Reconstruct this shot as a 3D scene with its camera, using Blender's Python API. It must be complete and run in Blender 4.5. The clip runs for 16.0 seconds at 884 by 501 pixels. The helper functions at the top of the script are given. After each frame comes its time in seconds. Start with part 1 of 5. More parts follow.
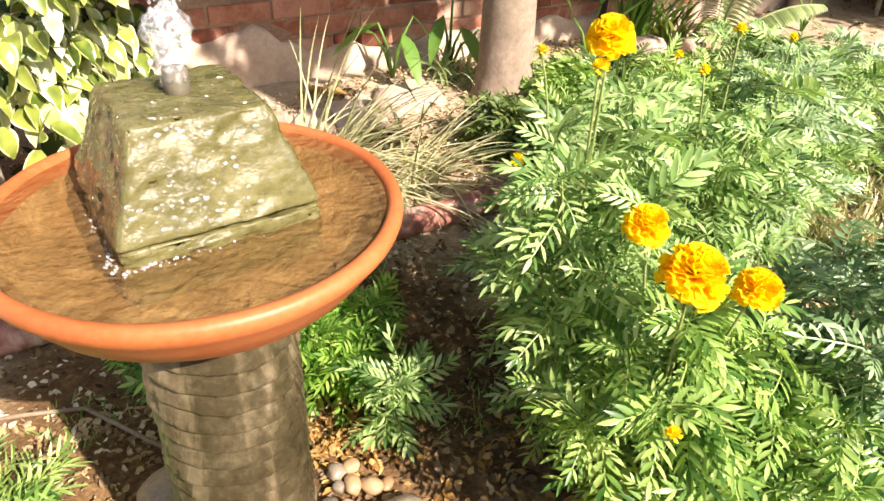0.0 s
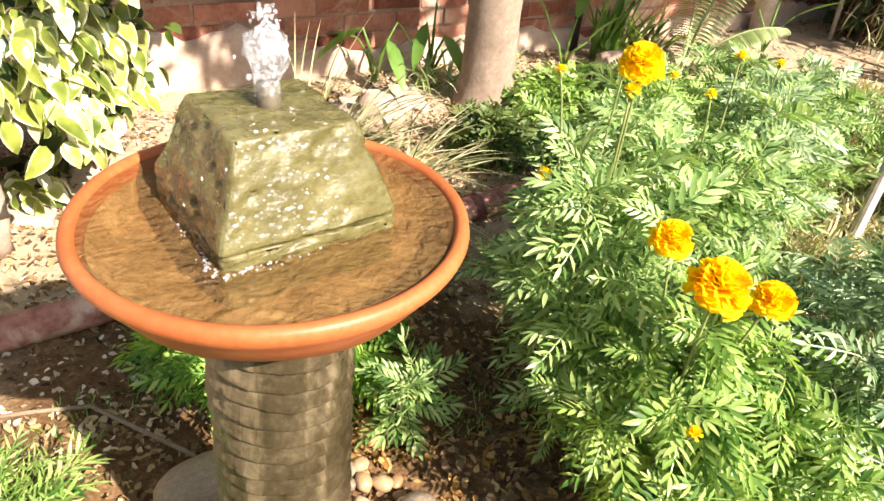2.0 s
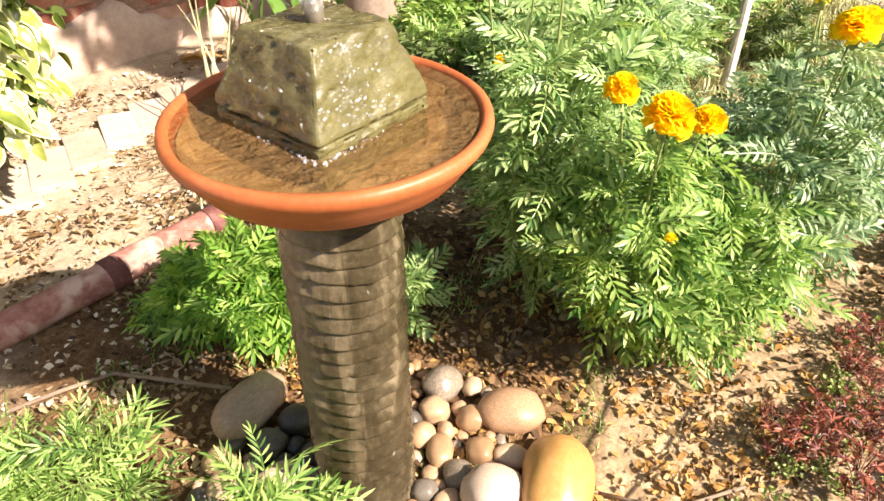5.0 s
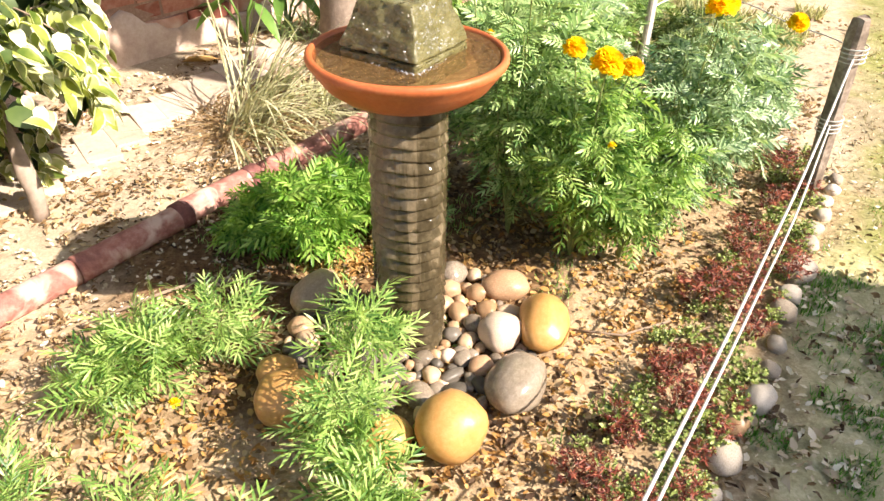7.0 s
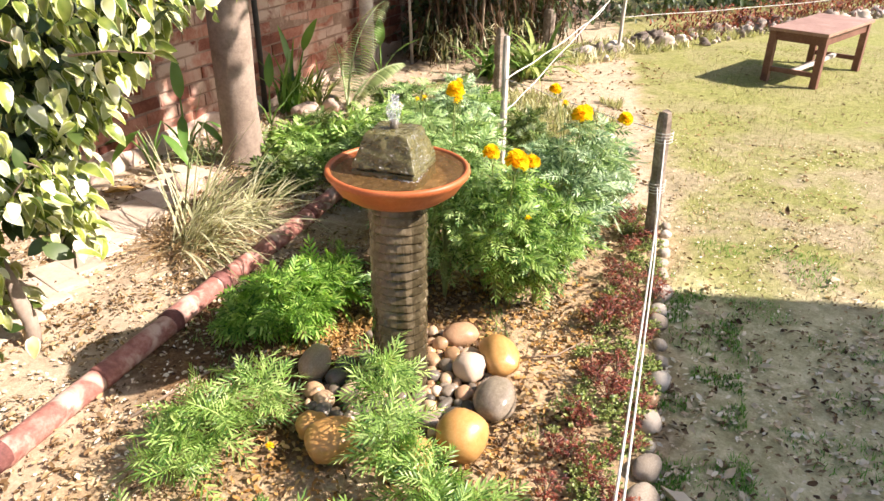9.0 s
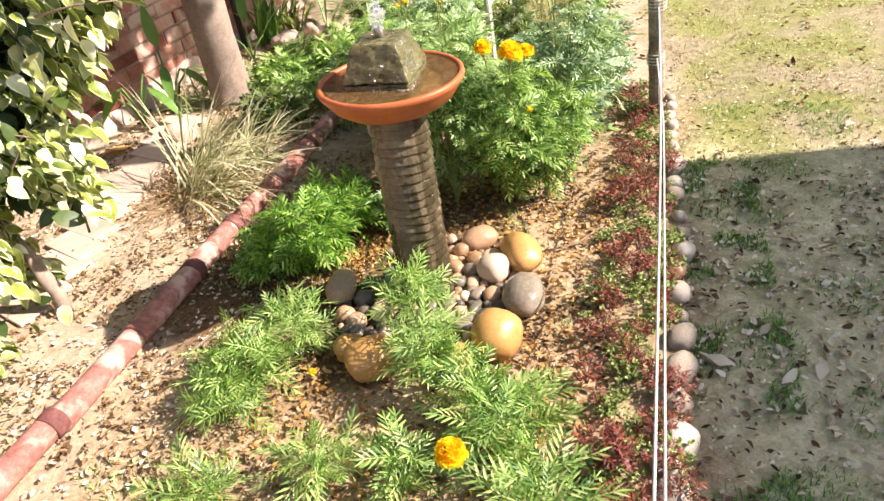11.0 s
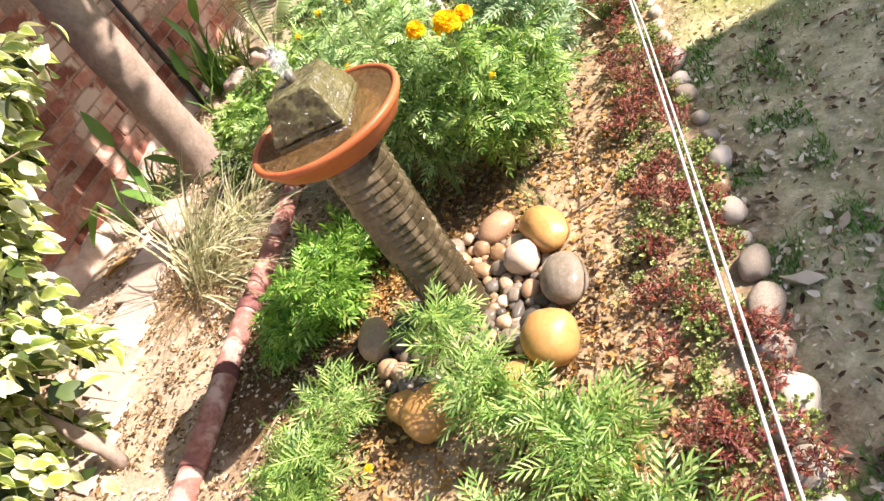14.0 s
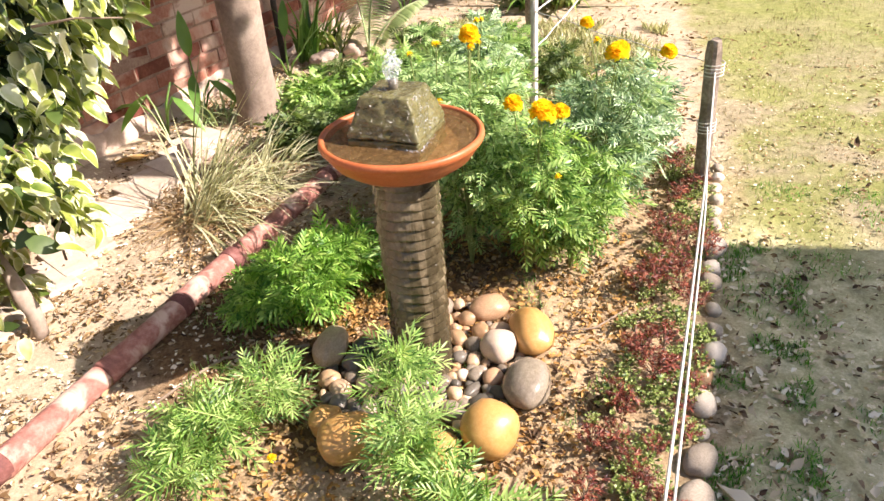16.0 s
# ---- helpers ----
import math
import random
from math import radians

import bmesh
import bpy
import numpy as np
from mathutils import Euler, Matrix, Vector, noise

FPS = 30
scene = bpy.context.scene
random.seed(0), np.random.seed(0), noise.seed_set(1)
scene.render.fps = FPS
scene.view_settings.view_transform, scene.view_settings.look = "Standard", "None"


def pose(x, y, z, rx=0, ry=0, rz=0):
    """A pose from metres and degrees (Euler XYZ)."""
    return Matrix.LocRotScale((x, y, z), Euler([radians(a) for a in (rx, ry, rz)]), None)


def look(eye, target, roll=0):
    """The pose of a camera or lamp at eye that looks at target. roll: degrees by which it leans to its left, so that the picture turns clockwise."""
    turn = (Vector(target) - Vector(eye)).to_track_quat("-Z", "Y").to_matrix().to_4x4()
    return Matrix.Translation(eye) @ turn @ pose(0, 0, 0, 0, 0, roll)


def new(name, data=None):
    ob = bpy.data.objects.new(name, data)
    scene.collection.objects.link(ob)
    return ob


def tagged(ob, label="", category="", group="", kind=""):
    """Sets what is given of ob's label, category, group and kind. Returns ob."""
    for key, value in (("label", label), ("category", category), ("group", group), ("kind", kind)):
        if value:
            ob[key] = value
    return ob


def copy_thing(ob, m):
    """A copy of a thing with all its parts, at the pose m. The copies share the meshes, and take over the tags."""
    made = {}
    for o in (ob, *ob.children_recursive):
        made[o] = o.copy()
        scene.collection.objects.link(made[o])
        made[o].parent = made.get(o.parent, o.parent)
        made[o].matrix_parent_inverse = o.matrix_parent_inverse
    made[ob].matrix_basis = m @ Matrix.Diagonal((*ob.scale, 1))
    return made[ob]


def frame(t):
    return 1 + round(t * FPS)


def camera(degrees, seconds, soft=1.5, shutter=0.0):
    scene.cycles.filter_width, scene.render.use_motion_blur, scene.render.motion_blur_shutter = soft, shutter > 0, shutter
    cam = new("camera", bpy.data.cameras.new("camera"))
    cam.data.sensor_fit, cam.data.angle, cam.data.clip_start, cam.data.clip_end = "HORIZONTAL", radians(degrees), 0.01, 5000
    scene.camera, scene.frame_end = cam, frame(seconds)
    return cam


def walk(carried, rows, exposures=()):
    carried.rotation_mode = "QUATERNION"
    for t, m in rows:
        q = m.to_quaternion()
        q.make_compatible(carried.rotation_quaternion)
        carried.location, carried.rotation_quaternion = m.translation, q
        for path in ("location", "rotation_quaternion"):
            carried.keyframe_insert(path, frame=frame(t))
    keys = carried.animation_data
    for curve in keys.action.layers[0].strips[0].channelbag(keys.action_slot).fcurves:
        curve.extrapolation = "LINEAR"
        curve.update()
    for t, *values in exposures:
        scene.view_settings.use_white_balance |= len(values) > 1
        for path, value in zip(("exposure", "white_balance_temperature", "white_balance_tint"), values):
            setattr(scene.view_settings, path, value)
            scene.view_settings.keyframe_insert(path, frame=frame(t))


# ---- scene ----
cam = camera(63.2, 16.0)
PATH = [
    (0, (0.297, -0.553, 1.007), (0.242, 1.117, -0.092), 2.3),
    (0.5, (0.197, -0.565, 1.03), (0.32, 1.101, -0.069), 3.4),
    (1, (0.195, -0.571, 1.039), (0.319, 1.09, -0.068), 4.8),
    (1.5, (0.196, -0.59, 1.035), (0.263, 1.082, -0.061), 5.5),
    (2, (0.19, -0.591, 1.031), (0.27, 1.087, -0.055), 6.1),
    (2.5, (0.16, -0.592, 1.02), (0.333, 1.085, -0.058), 2.9),
    (3, (0.12, -0.609, 1.029), (0.358, 1.071, -0.029), 2.6),
    (3.5, (0.084, -0.616, 1.021), (0.35, 1.076, -0.01), 3.1),
    (4, (0.051, -0.626, 1.012), (0.332, 1.012, -0.101), 0.4),
    (4.5, (0.018, -0.67, 1.023), (0.397, 0.928, -0.118), -0.7),
    (5, (0.002, -0.746, 1.035), (0.39, 0.811, -0.159), -0.3),
    (5.2, (-0.003, -0.775, 1.044), (0.371, 0.771, -0.168), -0.6),
    (7.3, (-0.423, -1.303, 1.171), (0.257, 0.231, 0.082), 2.5),
    (7.5, (-0.481, -1.36, 1.21), (0.272, 0.22, 0.242), 2.5),
    (8, (-0.613, -1.469, 1.283), (0.277, 0.082, 0.386), 0.5),
    (8.5, (-0.772, -1.469, 1.315), (0.212, 0.006, 0.391), -0.8),
    (9, (-0.872, -1.47, 1.323), (0.181, -0.031, 0.418), 0.9),
    (9.5, (-0.903, -1.48, 1.323), (0.178, -0.061, 0.418), 1.7),
    (10, (-0.917, -1.48, 1.309), (0.137, -0.093, 0.327), 1.9),
    (10.2, (-0.912, -1.477, 1.298), (0.114, -0.112, 0.258), 1.5),
    (12.3, (-0.721, -1.4, 1.298), (0.09, 0.007, 0.129), -36.6),
    (12.5, (-0.68, -1.382, 1.292), (0.109, 0.034, 0.121), -40.3),
    (13, (-0.615, -1.356, 1.281), (0.137, 0.073, 0.1), -44.0),
    (13.5, (-0.593, -1.338, 1.274), (0.152, 0.097, 0.096), -40.4),
    (14, (-0.594, -1.329, 1.276), (0.164, 0.105, 0.106), -35.2),
    (14.5, (-0.607, -1.311, 1.278), (0.24, 0.135, 0.186), -18.6),
    (15, (-0.625, -1.311, 1.289), (0.267, 0.141, 0.242), -12.8),
    (15.5, (-0.647, -1.312, 1.3), (0.253, 0.087, 0.19), -6.5),
    (16, (-0.667, -1.317, 1.3), (0.222, 0.128, 0.242), -4.2),
]
walk(cam, [(t, look(eye, target, roll)) for t, eye, target, roll in PATH], exposures=[
    (0, 1.41, 6700, 10), (1, 1.52, 6700, 10), (3, 1.48, 6700, 11), (4, 1.36, 6750, 13), (4.5, 1.40, 6750, 13), (5, 1.46, 6700, 13), (7.5, 1.49, 6550, 11), (8.5, 1.39, 6550, 13),
    (9, 1.37, 6380, 14), (10, 1.38, 6350, 14), (12.5, 1.31, 6400, 15), (14, 1.46, 6300, 16), (16, 1.43, 6300, 15)])

# ---- world, sun and exposure ----
TO_SUN = Vector((0.59, -0.56, 0.66)).normalized()
world = bpy.data.worlds.new("garden_sky")
scene.world = world
world.use_nodes = True
wn = world.node_tree.nodes
sky = wn.new("ShaderNodeTexSky")
sky.sky_type = "NISHITA"
sky.sun_disc = False
sky.sun_elevation = math.asin(TO_SUN.z)
sky.sun_rotation = math.atan2(TO_SUN.x, TO_SUN.y)
sky.dust_density = 2.0
wn["Background"].inputs["Strength"].default_value = 0.084
world.node_tree.links.new(sky.outputs[0], wn["Background"].inputs[0])
sun = new("sun", bpy.data.lights.new("sun", "SUN"))
sun.data.energy = 4.75
sun.data.angle = radians(0.53)
sun.data.color = (1.0, 0.895, 0.79)
sun.matrix_world = look(TO_SUN * 20, (0, 0, 0))

# ---- materials ----


def base_mat(name):
    m = bpy.data.materials.new(name)
    m.use_nodes = True
    nt = m.node_tree
    return m, nt, nt.nodes, nt.links, nt.nodes["Principled BSDF"]


def noise_node(nt, vec, scale, detail=4.0, rough=0.6, dist=0.0):
    n = nt.nodes.new("ShaderNodeTexNoise")
    n.inputs["Scale"].default_value = scale
    n.inputs["Detail"].default_value = detail
    n.inputs["Roughness"].default_value = rough
    n.inputs["Distortion"].default_value = dist
    nt.links.new(vec, n.inputs["Vector"])
    return n.outputs["Fac"]


def ramp(nt, fac, stops):
    r = nt.nodes.new("ShaderNodeValToRGB")
    e = r.color_ramp.elements
    while len(e) < len(stops):
        e.new(0.5)
    for el, (p, c) in zip(e, stops):
        el.position = p
        el.color = (*c, 1) if len(c) == 3 else c
    nt.links.new(fac, r.inputs[0])
    return r.outputs[0]


def mix(nt, fac, a, b, blend="MIX"):
    m = nt.nodes.new("ShaderNodeMix")
    m.data_type = "RGBA"
    m.blend_type = blend
    for key, v in ((0, fac), (6, a), (7, b)):
        if hasattr(v, "is_linked"):
            nt.links.new(v, m.inputs[key])
        else:
            m.inputs[key].default_value = (*v, 1) if isinstance(v, tuple) else v
    return m.outputs[2]


def calc(nt, op, a, b=0.0, c=0.0):
    m = nt.nodes.new("ShaderNodeMath")
    m.operation = op
    for i, v in enumerate((a, b, c)):
        if hasattr(v, "is_linked"):
            nt.links.new(v, m.inputs[i])
        else:
            m.inputs[i].default_value = v
    return m.outputs[0]


def bump(nt, bsdf, height, strength=0.4, distance=0.01):
    b = nt.nodes.new("ShaderNodeBump")
    b.inputs["Strength"].default_value = strength
    b.inputs["Distance"].default_value = distance
    nt.links.new(height, b.inputs["Height"])
    nt.links.new(b.outputs[0], bsdf.inputs["Normal"])


def place(nt, local=True):
    if local:
        return nt.nodes.new("ShaderNodeTexCoord").outputs["Object"]
    return nt.nodes.new("ShaderNodeNewGeometry").outputs["Position"]


def rough_mat(name, dark, mid, light, scale=6.0, fine=60.0, rough=0.85, relief=0.4, depth=0.006, local=True,
              spread=0.0, metal=0.0, spec=0.4, stain=None):
    """A rough surface: broad patches, fine grain, relief; spread: difference from piece to piece."""
    m, nt, nodes, links, bsdf = base_mat(name)
    vec = place(nt, local)
    broad = noise_node(nt, vec, scale, 5.0, 0.65, 0.4)
    grain = noise_node(nt, vec, fine, 3.0, 0.7)
    both = calc(nt, "ADD", calc(nt, "MULTIPLY", broad, 0.65), calc(nt, "MULTIPLY", grain, 0.35))
    if spread:
        rnd = nodes.new("ShaderNodeObjectInfo").outputs["Random"]
        isl = nodes.new("ShaderNodeNewGeometry").outputs["Random Per Island"]
        r2 = calc(nt, "FRACT", calc(nt, "ADD", rnd, isl))
        both = calc(nt, "ADD", both, calc(nt, "MULTIPLY", calc(nt, "SUBTRACT", r2, 0.5), spread))
    col = ramp(nt, both, ((0.28, dark), (0.5, mid), (0.72, light)))
    if stain:
        big = noise_node(nt, vec, stain[1], 4.0, 0.6, 0.8)
        fac = ramp(nt, big, ((stain[2], (0, 0, 0)), (stain[2] + 0.12, (1, 1, 1))))
        col = mix(nt, fac, col, stain[0])
    links.new(col, bsdf.inputs["Base Color"])
    bsdf.inputs["Roughness"].default_value = rough
    bsdf.inputs["Metallic"].default_value = metal
    bsdf.inputs["Specular IOR Level"].default_value = spec
    bump(nt, bsdf, both, relief, depth)
    return m


def wet_streaks(m, stretch, cut, darken, gloss):
    """Runs of water down a surface: darker and glossier where they soak it."""
    nt = m.node_tree
    bsdf = nt.nodes["Principled BSDF"]
    stretched = nt.nodes.new("ShaderNodeMapping")
    stretched.inputs["Scale"].default_value = stretch
    nt.links.new(place(nt), stretched.inputs["Vector"])
    run = noise_node(nt, stretched.outputs[0], 1.0, 4.0, 0.6, 0.6)
    fac = ramp(nt, run, ((cut, (0, 0, 0)), (cut + 0.10, (1, 1, 1))))
    col = bsdf.inputs["Base Color"].links[0].from_socket
    soaked = mix(nt, 1.0, col, (darken, darken, darken * 0.92), "MULTIPLY")
    nt.links.new(mix(nt, fac, col, soaked), bsdf.inputs["Base Color"])
    dry = bsdf.inputs["Roughness"].default_value
    nt.links.new(calc(nt, "MULTIPLY_ADD", fac, gloss - dry, dry), bsdf.inputs["Roughness"])


def leaf_mat(name, dark, mid, light, through_light=0.35, rough=0.45, spec=0.4, scale=18.0):
    """Leaves: colour from leaf to leaf and over the plant, light shines through."""
    m, nt, nodes, links, bsdf = base_mat(name)
    isl = nodes.new("ShaderNodeNewGeometry").outputs["Random Per Island"]
    broad = noise_node(nt, place(nt, False), scale, 2.0)
    fac = calc(nt, "ADD", calc(nt, "MULTIPLY", isl, 0.5), calc(nt, "MULTIPLY", broad, 0.5))
    col = ramp(nt, fac, ((0.25, dark), (0.5, mid), (0.8, light)))
    links.new(col, bsdf.inputs["Base Color"])
    bsdf.inputs["Roughness"].default_value = rough
    bsdf.inputs["Specular IOR Level"].default_value = spec
    tr = nodes.new("ShaderNodeBsdfTranslucent")
    warm = mix(nt, 1.0, col, (1.2, 1.25, 0.7), "MULTIPLY")
    links.new(warm, tr.inputs["Color"])
    ms = nodes.new("ShaderNodeMixShader")
    ms.inputs[0].default_value = through_light
    links.new(bsdf.outputs[0], ms.inputs[1])
    links.new(tr.outputs[0], ms.inputs[2])
    links.new(ms.outputs[0], nodes["Material Output"].inputs[0])
    return m


def ground_mat():
    """Sandy soil with litter in the bed, dry grass on the lawn."""
    m, nt, nodes, links, bsdf = base_mat("garden_soil_and_lawn")
    pos = place(nt, False)

    def side(px, py, nx, ny):
        d = nodes.new("ShaderNodeVectorMath")
        d.operation = "DOT_PRODUCT"
        links.new(pos, d.inputs[0])
        d.inputs[1].default_value = (nx, ny, 0)
        return calc(nt, "SUBTRACT", d.outputs["Value"], px * nx + py * ny)

    wob = calc(nt, "MULTIPLY", calc(nt, "SUBTRACT", noise_node(nt, pos, 2.6, 5.0, 0.65), 0.5), 0.55)
    s = calc(nt, "MAXIMUM", side(0.36, -0.70, 0.6, -0.8), side(1.5, 0.12, 0.70, -0.71))
    lawn = ramp(nt, calc(nt, "ADD", calc(nt, "ADD", s, wob), 0.45), ((0.42, (0, 0, 0)), (0.56, (1, 1, 1))))
    fine = noise_node(nt, pos, 120.0, 4.0, 0.75)
    mid = noise_node(nt, pos, 22.0, 5.0, 0.7, 0.5)
    big = noise_node(nt, pos, 2.2, 5.0, 0.6, 0.3)
    clods = calc(nt, "ADD", calc(nt, "MULTIPLY", fine, 0.45), calc(nt, "MULTIPLY", mid, 0.55))
    sand = ramp(nt, clods, ((0.30, (0.21, 0.145, 0.092)), (0.46, (0.41, 0.315, 0.215)), (0.62, (0.53, 0.435, 0.315))))
    loam = ramp(nt, clods, ((0.32, (0.15, 0.095, 0.05)), (0.50, (0.375, 0.27, 0.155)), (0.66, (0.60, 0.475, 0.315))))
    # moist loam in the flower bed, pale sand by the wall
    bed = ramp(nt, calc(nt, "ADD", calc(nt, "ADD", calc(nt, "MULTIPLY", side(-0.1, 0.75, -0.57, 0.82), 1.3), wob), 0.45),
               ((0.35, (0, 0, 0)), (0.6, (1, 1, 1))))
    beyond = ramp(nt, calc(nt, "ADD", calc(nt, "ADD", side(1.15, 0.75, 0.83, 0.55), wob), 0.3), ((0.3, (0, 0, 0)), (0.55, (1, 1, 1))))
    soil = mix(nt, calc(nt, "MAXIMUM", bed, beyond), loam, sand)
    # soil kept wet by the splashing bowl; its darkness also stands in for shade
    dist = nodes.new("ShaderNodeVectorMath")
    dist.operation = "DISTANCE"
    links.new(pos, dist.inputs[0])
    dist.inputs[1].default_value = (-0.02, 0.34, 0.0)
    damp_shade = ramp(nt, calc(nt, "ADD", dist.outputs["Value"], wob), ((0.50, (1, 1, 1)), (0.66, (0, 0, 0))))
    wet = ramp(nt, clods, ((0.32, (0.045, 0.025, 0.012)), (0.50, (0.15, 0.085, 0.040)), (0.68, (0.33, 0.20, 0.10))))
    soil = mix(nt, damp_shade, soil, wet)
    straw = ramp(nt, clods, ((0.32, (0.18, 0.142, 0.08)), (0.5, (0.31, 0.255, 0.155)), (0.68, (0.45, 0.385, 0.255))))
    turf = ramp(nt, clods, ((0.32, (0.115, 0.12, 0.027)), (0.5, (0.235, 0.235, 0.075)), (0.68, (0.38, 0.36, 0.15))))
    patch = ramp(nt, big, ((0.42, (0, 0, 0)), (0.58, (1, 1, 1))))
    grass = mix(nt, patch, straw, turf)
    far = ramp(nt, calc(nt, "MULTIPLY", side(1.6, 0.4, 0.8, 0.6), 0.4), ((0.25, (0, 0, 0)), (0.9, (0.65, 0.65, 0.65))))
    grass = mix(nt, far, grass, turf)
    patchy = calc(nt, "ADD", calc(nt, "MULTIPLY", clods, 0.6), calc(nt, "MULTIPLY", noise_node(nt, pos, 16.0, 6.0, 0.75, 0.6), 0.4))
    bare = ramp(nt, patchy, ((0.36, (0.275, 0.24, 0.13)), (0.5, (0.515, 0.46, 0.27)), (0.62, (0.77, 0.695, 0.455))))
    near = ramp(nt, calc(nt, "ADD", calc(nt, "MULTIPLY", side(1.5, -0.2, -0.7, -0.7), 0.8), wob), ((0.0, (0, 0, 0)), (0.25, (1, 1, 1))))
    moss = ramp(nt, noise_node(nt, pos, 3.4, 6.0, 0.7, 0.5), ((0.48, (0, 0, 0)), (0.60, (0.5, 0.5, 0.5))))
    bare = mix(nt, moss, bare, mix(nt, 0.5, turf, straw))
    grass = mix(nt, near, grass, bare)
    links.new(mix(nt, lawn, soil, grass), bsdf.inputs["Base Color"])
    bsdf.inputs["Roughness"].default_value = 0.95
    bsdf.inputs["Specular IOR Level"].default_value = 0.15
    bump(nt, bsdf, clods, 0.65, 0.009)
    return m


def water_mat():
    m, nt, nodes, links, bsdf = base_mat("murky_water")
    pos = place(nt, False)
    cloud = noise_node(nt, pos, 16.0, 4.0, 0.6, 0.8)
    links.new(ramp(nt, cloud, ((0.3, (0.15, 0.088, 0.036)), (0.7, (0.34, 0.21, 0.09)))), bsdf.inputs["Base Color"])
    bsdf.inputs["Roughness"].default_value = 0.06
    bsdf.inputs["IOR"].default_value = 1.33
    rip = calc(nt, "ADD", noise_node(nt, pos, 45.0, 2.0, 0.5, 1.2), calc(nt, "MULTIPLY", noise_node(nt, pos, 120.0, 2.0), 0.4))
    bump(nt, bsdf, rip, 1.0, 0.010)
    tr = nodes.new("ShaderNodeBsdfTransparent")
    tr.inputs[0].default_value = (0.88, 0.78, 0.60, 1)
    ms = nodes.new("ShaderNodeMixShader")
    ms.inputs[0].default_value = 0.42
    links.new(tr.outputs[0], ms.inputs[1])
    links.new(bsdf.outputs[0], ms.inputs[2])
    links.new(ms.outputs[0], nodes["Material Output"].inputs[0])
    return m


def jet_mat():
    m, nt, nodes, links, bsdf = base_mat("splashing_water")
    bsdf.inputs["Base Color"].default_value = (0.92, 0.95, 1.0, 1)
    bsdf.inputs["Roughness"].default_value = 0.22
    bsdf.inputs["IOR"].default_value = 1.33
    bump(nt, bsdf, noise_node(nt, place(nt), 160.0, 3.0), 0.7, 0.004)
    tr = nodes.new("ShaderNodeBsdfTransparent")
    ms = nodes.new("ShaderNodeMixShader")
    links.new(ramp(nt, noise_node(nt, place(nt), 110.0, 3.0, 0.7), ((0.40, (0.06, 0.06, 0.06)), (0.70, (0.38, 0.38, 0.38)))), ms.inputs[0])
    links.new(tr.outputs[0], ms.inputs[1])
    links.new(bsdf.outputs[0], ms.inputs[2])
    links.new(ms.outputs[0], nodes["Material Output"].inputs[0])
    return m


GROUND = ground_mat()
TERRACOTTA = rough_mat("terracotta", (0.30, 0.072, 0.022), (0.44, 0.118, 0.036), (0.54, 0.18, 0.07), 9, 140, 0.45, 0.2, 0.002)
BOWL_BED = rough_mat("silted_bowl_floor", (0.10, 0.055, 0.02), (0.34, 0.22, 0.10), (0.72, 0.55, 0.33), 34, 75, 0.7, 0.9, 0.010)
WATER = water_mat()
JET = jet_mat()
CONCRETE = rough_mat("weathered_wet_concrete", (0.038, 0.028, 0.014), (0.125, 0.096, 0.055), (0.30, 0.24, 0.155), 11, 90, 0.40, 0.7, 0.004,
                     stain=((0.06, 0.05, 0.022), 7.0, 0.60))
wet_streaks(CONCRETE, (13.0, 13.0, 1.6), 0.44, 0.42, 0.14)
MOSSY = rough_mat("mossy_wet_stone", (0.052, 0.045, 0.011), (0.118, 0.104, 0.034), (0.215, 0.195, 0.088), 14, 120, 0.40, 0.6, 0.005, spec=0.4,
                  stain=((0.035, 0.031, 0.010), 60.0, 0.64))
film = MOSSY.node_tree.nodes["Principled BSDF"]
film.inputs["Coat Weight"].default_value = 1.0
film.inputs["Coat Roughness"].default_value = 0.10
film.inputs["Coat IOR"].default_value = 1.5
trickle = MOSSY.node_tree.nodes.new("ShaderNodeBump")
trickle.inputs["Strength"].default_value = 1.0
trickle.inputs["Distance"].default_value = 0.05
rills = MOSSY.node_tree.nodes.new("ShaderNodeMapping")
rills.inputs["Scale"].default_value = (60.0, 60.0, 115.0)
MOSSY.node_tree.links.new(place(MOSSY.node_tree), rills.inputs["Vector"])
MOSSY.node_tree.links.new(noise_node(MOSSY.node_tree, rills.outputs[0], 1.0, 1.0, 0.5, 0.5), trickle.inputs["Height"])
MOSSY.node_tree.links.new(trickle.outputs[0], film.inputs["Coat Normal"])
PVC = rough_mat("brown_plastic_tube", (0.08, 0.068, 0.045), (0.135, 0.115, 0.08), (0.21, 0.18, 0.135), 20, 80, 0.4, 0.1)
PIPE_RED = rough_mat("faded_red_clay_pipe", (0.14, 0.046, 0.034), (0.33, 0.140, 0.108), (0.54, 0.33, 0.265), 16, 80, 0.8, 0.5, 0.004,
                     stain=((0.55, 0.385, 0.31), 9.0, 0.51))
PIPE_DARK = rough_mat("dark_red_clay_collar", (0.07, 0.026, 0.022), (0.17, 0.062, 0.052), (0.34, 0.17, 0.145), 18, 80, 0.8, 0.5, 0.004)
MORTAR = rough_mat("smeared_mortar", (0.16, 0.09, 0.065), (0.29, 0.18, 0.13), (0.45, 0.33, 0.25), 6, 90, 0.95, 0.5)
BRICK_PAVE = rough_mat("dusty_paving_brick", (0.42, 0.33, 0.25), (0.55, 0.45, 0.355), (0.66, 0.57, 0.475), 9, 80, 0.92, 0.4, 0.004, spread=0.25)
